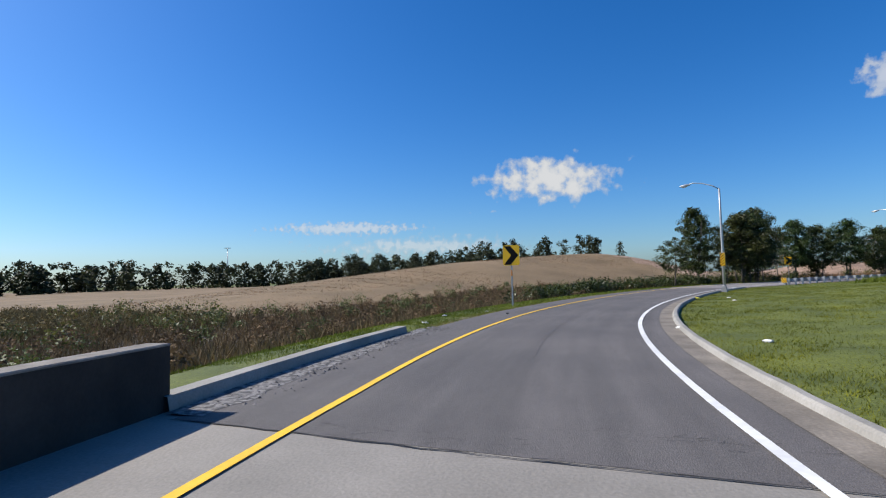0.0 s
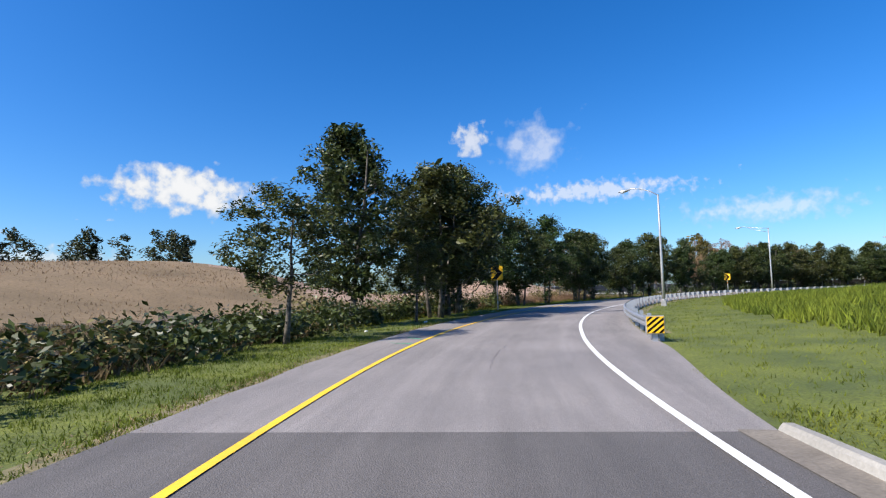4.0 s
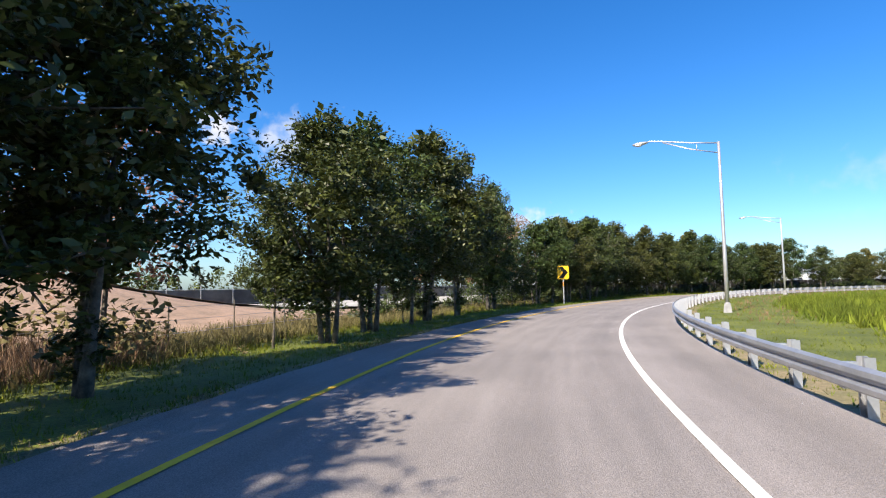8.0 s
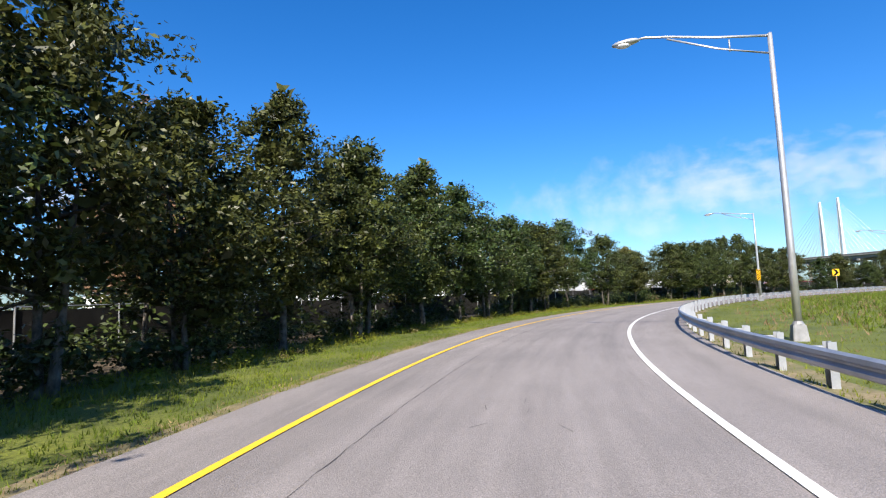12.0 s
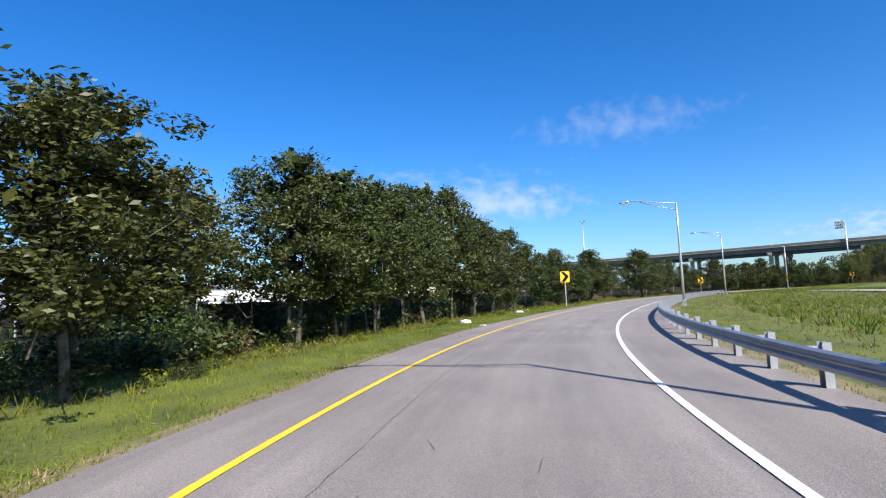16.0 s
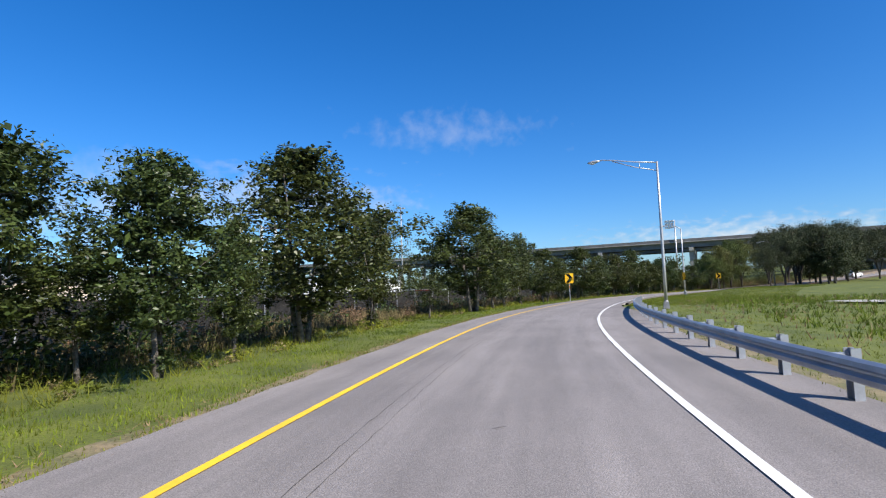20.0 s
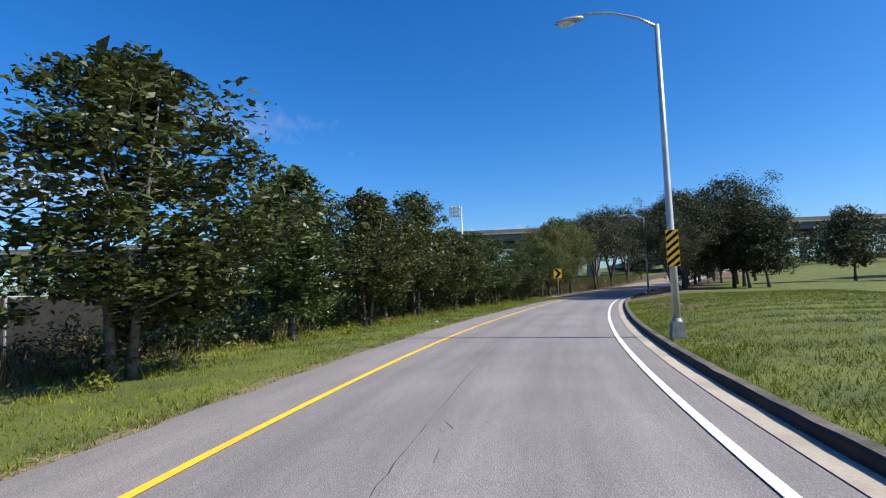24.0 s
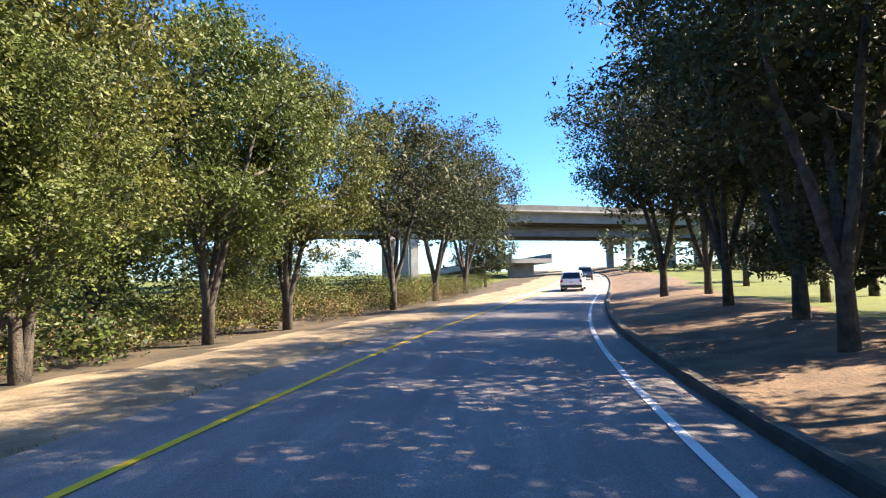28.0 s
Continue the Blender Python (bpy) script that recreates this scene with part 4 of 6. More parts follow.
ROW_F = [("oak", 198.0, -106.0, 0.99), ("e", 202.6, -87.2, 0.45), ("e", 199.0, -94.4, 0.39), ("e", 184.0, -119.0, 0.47), ("e", 198.0, -74.0, 0.69), ("e", 186.0, -88.0, 0.82), ("e", 180.0, -82.0, 0.77), ("e", 176.0, -96.0, 0.82), ("e", 170.0, -90.0, 0.86),
         ("e", 199.0, -76.0, 0.69), ("e", 198.5, -80.0, 0.95), ("e", 197.0, -89.0, 0.95), ("e", 162.0, -104.0, 1.00), ("e", 150.0, -98.0, 1.05), ("e", 138.0, -112.0, 1.05), ("g", 61.0, 91.0, 0.82), ("g", 66.0, 93.5, 0.8), ("g", 88.0, 99.8, 0.84), ("g", 96.5, 101.0, 0.88), ("g", 101.0, 101.5, 0.86), ("h", 108.0, 106.5, 1.20), ("g", 113.0, 109.5, 1.30), ("g", 119.0, 109.5, 1.30), ("g", 126.0, 108.0, 1.20), ("g", 45.0, 86.0, 0.95), ("g", 194.0, 60.0, 1.00), ("h", 134.0, 103.0, 1.00)]
# scattered trees on the crest of the hill
ROW_G = [("e", -22.0, 148.0, 0.6), ("e", -30.0, 140.0, 0.7), ("e", -38.0, 142.0, 0.8)]
rs = random.Random(11)
used = set()
for row in (ROW_A, ROW_B, ROW_C, ROW_E, ROW_F, ROW_G, ROW_H):
    for key, x, y, k, *kz in row:
        m = place(PROTO[key], x, y, rs.uniform(0, 360), k * rs.uniform(0.97, 1.03), kz[0] if kz else k)
        if key in used:
            copy_thing(PROTO[key], m)
        else:
            PROTO[key].matrix_basis = m
            used.add(key)


def bushes(name, label, spots, mat, seed, size, per, category, rise=0.75):
    """Low growth: leaf clumps at many spots (x, y, radius), joined, for what nobody could count."""
    rng = np.random.default_rng(seed)
    sp = np.array(spots, float)
    z = terrain(sp[:, 0], sp[:, 1])[0]
    cen = np.stack([sp[:, 0], sp[:, 1], z + sp[:, 2] * rise], 1)
    v, f = leaves(rng, cen, sp[:, 2], per * len(sp), size)
    return tagged(new(name, leaf_mesh(name, v, f, mat)), label, category, kind="stuff")


def strip_spots(seed, n, s0, s1, u0, u1, r0, r1):
    rng = np.random.default_rng(seed)
    out = []
    for _ in range(n):
        p = spot(rng.uniform(s0, s1), rng.uniform(u0, u1))
        out.append((p.x, p.y, rng.uniform(r0, r1)))
    return out


def blades(name, label, seed, n, s0, s1, u_of, h0, h1, mat, w=0.012, lean=0.5, cluster=5):
    """Tufts of narrow blades along the ramp."""
    rng = np.random.default_rng(seed)
    s = rng.uniform(s0, s1, n)
    u = u_of(rng, s)
    i = np.clip(np.searchsorted(SG, s), 0, len(SG) - 1)
    c = CL[i] + _tan[i] * (s - SG[i])[:, None] + NL[i] * u[:, None]
    z = terrain(c[:, 0], c[:, 1])[0]
    base = np.concatenate([np.repeat(c, cluster, 0) + rng.normal(size=(n * cluster, 2)) * 0.05, np.repeat(z, cluster)[:, None] - 0.02], 1)
    m = n * cluster
    ang = rng.random(m) * 6.283
    side = np.stack([np.cos(ang), np.sin(ang), 0 * ang], 1)
    h = rng.uniform(h0, h1, m)[:, None]
    tip = base + np.array([0, 0, 1.0]) * h + np.stack([rng.normal(size=m), rng.normal(size=m), 0 * ang], 1) * h * lean * 0.6
    W = w * (0.6 + rng.random(m))[:, None] * (h / h1) ** 0.3
    v = np.stack([base - side * W, base + side * W, tip], 1).reshape(-1, 3)
    f = np.arange(3 * m).reshape(-1, 3)
    return tagged(new(name, leaf_mesh(name, v, f, mat)), label, "grass", kind="stuff")


# ---- grass on the verges ----
blades("grass", "green and yellowing verge grass outside the ramp", 21, 36000, 10, 374, lambda r, s: 3.62 + 3.9 * r.random(len(s)) ** 1.3, 0.03, 0.11, M_BLADE, 0.011)
blades("grass", "green grass on the bank inside the ramp", 22, 36000, 45, 345, lambda r, s: -np.where((s > 55) & (s < 298), 4.25, 3.3) - 9.0 * r.random(len(s)) ** 1.3, 0.03, 0.11, M_BLADE, 0.01, 0.8, 4)
blades("grass", "green verge grass by the bridge end", 29, 26000, 8, 62, lambda r, s: 3.6 + 4.2 * r.random(len(s)) ** 1.2, 0.025, 0.1, M_BLADE, 0.008, 0.9, 4)
blades("grass", "green grass on the bank by the bridge end", 30, 42000, -4, 52, lambda r, s: -3.25 - 11.0 * r.random(len(s)) ** 1.3, 0.02, 0.08, M_BLADE, 0.008, 1.0, 4)
blades("grass", "fine green grass on the bank inside the kerb", 19, 40000, 296, 356, lambda r, s: -3.3 - 12.0 * r.random(len(s)) ** 1.3, 0.04, 0.13, M_BLADE, 0.009, 0.9, 4)
blades("grass", "fine verge grass outside the ramp", 18, 24000, 110, 372, lambda r, s: 3.7 + 3.4 * r.random(len(s)), 0.03, 0.1, M_BLADE, 0.008)
blades("straw_litter", "dry straw along the pavement edge", 23, 9000, 14, 400, lambda r, s: 3.55 + 0.5 * r.random(len(s)) ** 2, 0.02, 0.07, M_REED, 0.012, 2.0, 4)
blades("tall_grass", "tall green weeds on the inner rise", 24, 16000, 60, 150, lambda r, s: -9 - 18 * r.random(len(s)), 0.2, 0.6, M_BLADE, 0.03, 0.6, 5)
blades("tall_grass", "rough green weeds over the inner field", 34, 26000, 112, 312, lambda r, s: -8.5 - 38 * r.random(len(s)), 0.1, 0.36, M_BLADE, 0.022, 0.7, 5)
blades("tall_grass", "yellowing grass tufts over the inner field", 36, 7000, 120, 312, lambda r, s: -6.5 - 36 * r.random(len(s)), 0.1, 0.32, M_REED, 0.014, 0.7, 4)
blades("reeds", "tan dry reeds and weeds behind the verge", 25, 8000, 72, 110, lambda r, s: 8.0 + 5.5 * r.random(len(s)), 0.35, 1.0, M_REED, 0.014, 0.5, 5)
blades("reeds", "low brown weeds before the yard", 33, 6000, 106, 150, lambda r, s: 7.6 + 5.5 * r.random(len(s)), 0.15, 0.5, M_BRUSH, 0.014, 0.7, 5)
blades("reeds", "tan weeds along the dark fence", 26, 8000, 225, 345, lambda r, s: 9.5 + 5.0 * r.random(len(s)), 0.25, 0.8, M_BRUSH, 0.018, 0.4, 5)
blades("weeds", "brown dried weeds in the ditch", 27, 16000, -10, 66, lambda r, s: 6.8 + 17 * r.random(len(s)) ** 0.8, 0.2, 0.65, M_BRUSH, 0.022, 0.6, 5)

blades("weeds", "mixed olive and brown weeds of the low field", 28, 14000, -30, 26, lambda r, s: 22 + 36 * r.random(len(s)), 0.3, 0.9, M_BRUSH, 0.04, 0.6, 4)

rng = np.random.default_rng(71)
n_ = 60000
hx, hy = rng.uniform(-40, 62, n_), rng.uniform(30, 118, n_)
hz, hs, hu = terrain(hx, hy)
keep = (hu > 19) & (hs > 12) & (hs < 104)
base_ = np.stack([hx, hy, hz - 0.05], 1)[keep]
m_ = len(base_)
a_ = rng.random(m_) * 6.283
side_ = np.stack([np.cos(a_), np.sin(a_), 0 * a_], 1) * rng.uniform(0.015, 0.05, m_)[:, None]
tip_ = base_ + np.stack([rng.normal(size=m_) * 0.12, rng.normal(size=m_) * 0.12, rng.uniform(0.08, 0.26, m_)], 1)
tagged(new("dry_grass", leaf_mesh("dry_grass", np.stack([base_ - side_, base_ + side_, tip_], 1).reshape(-1, 3), np.arange(3 * m_).reshape(-1, 3), M_REED)), "dry tawny grass on the hill", "grass", kind="stuff")

# ---- brush ----
bushes("brush", "tangled brown and olive brush in the ditch", strip_spots(31, 700, -30, 62, 7.0, 26, 0.2, 0.6), M_BRUSH, 31, 0.07, 90, "brush")
bushes("brush", "green shrubs among dry brush", strip_spots(32, 190, -30, 58, 9.5, 28, 0.3, 0.85), M_LEAF_OLIVE, 32, 0.065, 150, "brush")
bushes("brush", "brown and purplish brush of the low field", strip_spots(38, 560, -45, 26, 22, 56, 0.3, 0.8), M_BRUSH, 38, 0.11, 70, "brush")
bushes("brush", "olive shrubs of the low field", strip_spots(39, 260, -45, 28, 18, 54, 0.4, 1.0), M_LEAF_OLIVE, 39, 0.1, 100, "brush")
bushes("brush", "dark green shrubs below the trees", strip_spots(33, 150, 34, 86, 6.4, 9.5, 0.45, 1.05), M_LEAF, 33, 0.11, 150, "brush", 0.7)
bushes("brush", "reddish brown shrubs below the trees", strip_spots(34, 60, 55, 112, 7.4, 11, 0.5, 1.2), M_BRUSH, 34, 0.1, 130, "brush", 0.9)
bushes("undergrowth", "shaded undergrowth below the tree row", strip_spots(35, 240, 122, 222, 9.0, 15, 0.4, 1.15), M_LEAF, 35, 0.11, 120, "undergrowth", 0.7)
bushes("undergrowth", "dark shrubs before the fence", strip_spots(40, 200, 212, 350, 9.6, 13.4, 0.35, 0.95), M_LEAF, 40, 0.09, 110, "undergrowth", 0.7)
bushes("undergrowth", "dense dark undergrowth in the shade of the row", strip_spots(44, 130, 146, 214, 8.4, 11.5, 0.35, 0.9), M_LEAF, 44, 0.08, 150, "undergrowth", 0.8)
bushes("undergrowth", "dark leafy undergrowth filling the row of trees", strip_spots(47, 120, 214, 272, 9.2, 12.5, 0.5, 1.25), M_LEAF, 47, 0.08, 200, "undergrowth", 0.9)
bushes("undergrowth", "mixed brown undergrowth before the fence", strip_spots(36, 130, 200, 350, 9.5, 14.0, 0.3, 0.8), M_BRUSH, 36, 0.06, 220, "undergrowth", 0.7)
bushes("undergrowth", "dark tangled thicket below the roadside trees", strip_spots(48, 210, 326, 384, 8.6, 13.0, 0.5, 1.3), M_LEAF, 48, 0.07, 170, "undergrowth", 0.8)
bushes("undergrowth", "sunlit olive undergrowth behind oaks", strip_spots(37, 230, 350, 425, 9.0, 19, 0.5, 1.5), M_LEAF_OLIVE, 37, 0.055, 380, "undergrowth", 0.8)


bushes("undergrowth", "tangled brown brush between oak trunks", strip_spots(42, 170, 352, 420, 8.4, 16, 0.4, 1.2), M_BRUSH, 42, 0.05, 240, "undergrowth", 0.8)
bushes("undergrowth", "tall shaded thicket behind the oak trunks", strip_spots(51, 95, 372, 436, 10.0, 16.5, 0.8, 1.7), M_LEAF_OLIVE, 51, 0.07, 420, "undergrowth", 0.9)
bushes("low_weeds", "low green plants at the foot of the trees", strip_spots(43, 420, 128, 372, 6.6, 10.2, 0.12, 0.38), M_BLADE, 43, 0.05, 70, "weeds", 0.5)
bushes("low_weeds", "dry brown weeds and fallen leaves below the trees", strip_spots(49, 420, 110, 372, 6.4, 10.0, 0.1, 0.3), M_BRUSH, 49, 0.04, 60, "weeds", 0.35)
blades("weeds", "rough grass and weeds between the tree trunks", 31, 15000, 66, 374, lambda r, s: 6.4 + 4.0 * r.random(len(s)), 0.08, 0.32, M_BLADE, 0.011, 0.8, 4)
blades("straw_litter", "dry trampled straw at the ragged pavement edge", 32, 16000, 14, 374, lambda r, s: 3.5 + 0.75 * r.random(len(s)) ** 1.6, 0.02, 0.08, M_REED, 0.01, 2.2, 4)


def woods(name, label, line, n, height, mat, seed, depth=12.0, size=0.42, per=260):
    """A far belt of trees along a line: many crowns of large leaf clumps."""
    rng = np.random.default_rng(seed)
    ln = spline(line, 2.0)
    k = rng.integers(0, len(ln), n)
    p = ln[k] + rng.normal(size=(n, 2)) * depth * 0.4
    z = terrain(p[:, 0], p[:, 1])[0]
    h = height * rng.uniform(0.65, 1.15, n)
    cen = np.concatenate([np.stack([p[:, 0] + rng.normal(size=n) * h * 0.16, p[:, 1] + rng.normal(size=n) * h * 0.16, z + h * f], 1) for f in (0.1, 0.28, 0.47, 0.64, 0.8)])
    rad = np.concatenate([h * 0.22, h * 0.26, h * 0.26, h * 0.22, h * 0.15])
    v, f = leaves(rng, cen, rad, per * n, size)
    return tagged(new(name, leaf_mesh(name, v, f, mat)), label, "trees", kind="stuff")


woods("far_woods", "dark distant tree line beyond the brush", [(-190, 60), (-170, 110), (-150, 170), (-110, 200), (-60, 215), (-20, 225), (30, 235)], 240, 11, M_LEAF_OAK, 41, 10, 0.7, 200)
woods("far_woods", "trees before the elevated highway", [(330, -40), (310, -100), (270, -125), (246, -128), (240, -112)], 80, 9, M_LEAF, 42, 10, 0.4)
woods("far_woods", "trees across the inner field", [(176, -162), (150, -155), (120, -135), (60, -140), (0, -150), (-60, -150)], 110, 9.5, M_LEAF_OAK, 43, 12, 0.42)
woods("far_woods", "trees behind the parking lot", [(120, 190), (180, 180), (230, 150), (280, 100), (310, 40)], 90, 10, M_LEAF_OAK, 44, 14, 0.5)
woods("far_woods", "olive trees behind the yard fence", [(30, 152), (60, 150), (90, 146), (118, 138)], 44, 5.6, M_LEAF_OLIVE, 50, 8, 0.22, 420)
woods("far_woods", "tree belt behind the roadside row", [(100, 107), (125, 108), (150, 101), (168, 92)], 34, 9, M_LEAF, 45, 5, 0.17, 900)
woods("far_woods", "thicket behind the oaks", [(229, -72), (227, -90), (224, -110), (221, -135)], 30, 5.8, M_LEAF_OLIVE, 46, 5, 0.11, 1300)

woods("far_woods", "dark trees along the crest of the hill", [(-2, 124), (8, 126), (18, 128), (29, 127)], 24, 5.0, M_LEAF_OAK, 47, 5, 0.22, 420)

# ---- fence with dark screening ----
M_SCREEN = material("dark fence screen", (0.05, 0.048, 0.045), (0.03, 0.028, 0.026), scale=1.5, rough=0.9, bump=0.4, bump_scale=60)
fence = thing("fence", "chain-link fence with dark windscreen fabric", "fence", kind="structure")
fs = np.arange(150, 344, 3.0)


def fence_u(s):
    return 14.2 + 0.8 * math.sin(s * 0.05)


def ground_at(s, u):
    p = spot(s, u)
    return Vector((p.x, p.y, float(terrain([p.x], [p.y])[0][0])))


for a, b in zip(fs, fs[1:]):
    p, q = ground_at(a, fence_u(a)), ground_at(b, fence_u(b))
    bm = bmesh.new()
    d = (q - p)
    sag = [p + Vector((0, 0, 0.06)), q + Vector((0, 0, 0.06)), q + Vector((0, 0, 1.78)), p.lerp(q, 0.5) + Vector((0, 0, 1.74)), p + Vector((0, 0, 1.78))]
    vs = [bm.verts.new(v) for v in sag]
    bm.faces.new(vs)
    bmesh.ops.solidify(bm, geom=bm.faces, thickness=0.012)
    part("screen_panel", bm, M_SCREEN, fence)
    bm = bmesh.new()
    tube(bm, [p + Vector((0, 0, -0.1)), p + Vector((0, 0, 1.95))], [0.035, 0.035], 7)
    part("post", bm, M_GALV, fence)
    bm = bmesh.new()
    tube(bm, [p + Vector((0, 0, 1.86)), q + Vector((0, 0, 1.86))], [0.022, 0.022], 6)
    part("top_rail", bm, M_GALV, fence)

# open wire fence by the dirt yard
wire = thing("wire_fence", "low wire fence on thin posts in tan weeds", "fence")
for s in np.arange(84, 148, 2.6):
    p = ground_at(s, 10.6)
    bm = bmesh.new()
    tube(bm, [p + Vector((0, 0, -0.1)), p + Vector((0, 0, 1.35))], [0.025, 0.022], 6)
    part("post", bm, M_BARK, wire)
for hgt in (0.4, 0.8, 1.2):
    bm = bmesh.new()
    pts = [ground_at(s, 10.6) + Vector((0, 0, hgt)) for s in np.arange(84, 148, 2.6)]
    tube(bm, pts, [0.006] * len(pts), 4)
    part("wire", bm, M_GALV, wire)

# yard road beyond the weeds
M_YARD = material("pale yard concrete", (0.42, 0.4, 0.36), (0.3, 0.28, 0.25), scale=0.4, rough=0.9, bump=0.2, bump_scale=12)
bm = bmesh.new()
yl = spline([(74, 122), (95, 118), (120, 117), (150, 111), (176, 98), (200, 80), (226, 52), (240, 10), (246, -40)], 3.0)
yt = np.gradient(yl, axis=0)
yt /= np.linalg.norm(yt, axis=1)[:, None]
rr = []
for c, t_ in zip(yl, yt):
    row = []
    for w in (-9, -3, 3, 9):
        x, y = c[0] - t_[1] * w, c[1] + t_[0] * w
        row.append(bm.verts.new((x, y, float(terrain([x], [y])[0][0]) + 0.22)))
    rr.append(row)
for r0, r1 in zip(rr, rr[1:]):
    for k in range(3):
        bm.faces.new((r0[k], r0[k + 1], r1[k + 1], r1[k]))
bmesh.ops.recalc_face_normals(bm, faces=bm.faces)
me = bpy.data.meshes.new("yard")
bm.to_mesh(me)
bm.free()
me.materials.append(M_YARD)
tagged(new("yard_pavement", me), "pale concrete yard and parking area behind the fence", "pavement", kind="structure")

# tall chain-link fence on the far side of the yard
yard_fence = thing("yard_fence", "tall grey chain-link fence with slats beyond the yard", "fence", kind="structure")
M_SLAT = material("grey privacy slats", (0.16, 0.16, 0.155), (0.1, 0.1, 0.098), scale=1.2, rough=0.8, bump=0.3, bump_scale=50)
yf = spline([(60, 131), (80, 130), (100, 128), (124, 126), (150, 120)], 3.2)
yz = terrain(yf[:, 0], yf[:, 1])[0]
for (ax, ay), za, (bx, by), zb in zip(yf[:-1], yz[:-1], yf[1:], yz[1:]):
    p, q = Vector((ax, ay, za)), Vector((bx, by, zb))
    bm = bmesh.new()
    bm.faces.new([bm.verts.new(v + Vector((0, 0, h_))) for v, h_ in ((p, 0.1), (q, 0.1), (q, 1.75), (p, 1.75))])
    bmesh.ops.solidify(bm, geom=bm.faces, thickness=0.02)
    part("mesh_panel", bm, M_SLAT, yard_fence)
    bm = bmesh.new()
    tube(bm, [p + Vector((0, 0, -0.2)), p + Vector((0, 0, 2.2))], [0.04, 0.04], 7)
    part("post", bm, M_GALV, yard_fence)
    bm = bmesh.new()
    tube(bm, [p + Vector((0, 0, 1.8)), q + Vector((0, 0, 1.8))], [0.025, 0.025], 6)
    part("top_rail", bm, M_GALV, yard_fence)

# ---- warehouses ----
M_WALL_W = material("white metal siding", (0.72, 0.72, 0.7), (0.6, 0.6, 0.58), scale=0.5, rough=0.6, fine=0.05)
M_WALL_T = material("tan siding", (0.55, 0.47, 0.36), (0.45, 0.38, 0.3), scale=0.5, rough=0.7, fine=0.05)
M_ROOF = material("pale metal roof", (0.6, 0.62, 0.64), (0.48, 0.5, 0.52), scale=0.4, rough=0.5, metal=0.3, fine=0.05)
M_GLASS = material("dark glass", (0.03, 0.04, 0.05), scale=2.0, rough=0.08, fine=0.02, specular=0.8)


def warehouse(x, y, yaw, w, d, h, wall, label, doors=3):
    z = float(terrain([x], [y])[0][0])
    t = thing("warehouse", label, "building", "buildings behind the fence", at=pose(x, y, z, 0, 0, yaw))
    bm = bmesh.new()
    box(bm, (w, d, h + 0.6), (0, 0, h / 2 - 0.3))
    part("wall", bm, wall, t)
    bm = bmesh.new()
    vs = [bm.verts.new(p) for p in ((-w / 2 - 0.3, -d / 2 - 0.4, h - 0.1), (w / 2 + 0.3, -d / 2 - 0.4, h - 0.1), (w / 2 + 0.3, 0, h + d * 0.07), (-w / 2 - 0.3, 0, h + d * 0.07), (-w / 2 - 0.3, d / 2 + 0.4, h - 0.1), (w / 2 + 0.3, d / 2 + 0.4, h - 0.1))]
    bm.faces.new((vs[0], vs[1], vs[2], vs[3])), bm.faces.new((vs[3], vs[2], vs[5], vs[4]))
    bm.faces.new((vs[0], vs[3], vs[4])), bm.faces.new((vs[1], vs[5], vs[2]))
    bmesh.ops.solidify(bm, geom=bm.faces, thickness=0.12)
    part("roof", bm, M_ROOF, t)
    for side in (-1, 1):
        for k in range(doors):
            bm = bmesh.new()
            cx = -w / 2 + (k + 0.5) * w / doors
            box(bm, (2.6, 0.08, 2.8), (cx, side * (d / 2 + 0.03), 1.4), bevel=0.02)
            part("door", bm, M_GALV, t, "roller door")
            bm = bmesh.new()
            box(bm, (1.4, 0.06, 0.9), (cx + w / doors * 0.36, side * (d / 2 + 0.02), 2.0), bevel=0.02)
            part("window", bm, M_GLASS, t, "dark window")
    return t


warehouse(226, 92, -40, 30, 14, 4.2, M_WALL_W, "long white metal warehouse behind the fence", 5)
warehouse(206, 112, -30, 22, 12, 3.8, M_WALL_W, "white metal shed with pale roof", 3)
warehouse(252, 58, -62, 26, 12, 4.4, M_WALL_W, "white warehouse with roller doors", 4)
warehouse(266, 18, -75, 22, 12, 4.4, M_WALL_T, "tan warehouse behind parked cars", 3)
warehouse(270, -30, -85, 24, 12, 4.0, M_WALL_W, "white low building behind parked cars", 3)
warehouse(176, 128, -15, 18, 10, 3.6, M_WALL_W, "small white building beyond the trees", 2)


# ---- vehicles ----
M_TYRE = material("tyre rubber", (0.02, 0.02, 0.02), scale=8.0, rough=0.85)
M_RIM = material("alloy rim", (0.5, 0.5, 0.52), scale=6.0, rough=0.3, metal=0.9, fine=0.03)
M_LAMP_R = material("red lamp glass", (0.45, 0.01, 0.01), scale=5.0, rough=0.15, fine=0.02)
M_PLATE = material("plate", (0.6, 0.6, 0.58), scale=9.0, rough=0.5)
M_TRIM = material("black plastic trim", (0.02, 0.02, 0.022), scale=9.0, rough=0.5)
PAINT = {n: material(n + " car paint", c, tuple(v * 0.92 for v in c), scale=0.7, rough=0.25, metal=m, fine=0.01)
         for n, c, m in (("white", (0.78, 0.78, 0.77), 0.0), ("grey", (0.17, 0.175, 0.19), 0.5), ("silver", (0.45, 0.46, 0.47), 0.6), ("blue", (0.04, 0.08, 0.2), 0.4), ("red", (0.3, 0.02, 0.02), 0.2), ("black", (0.02, 0.02, 0.022), 0.3))}


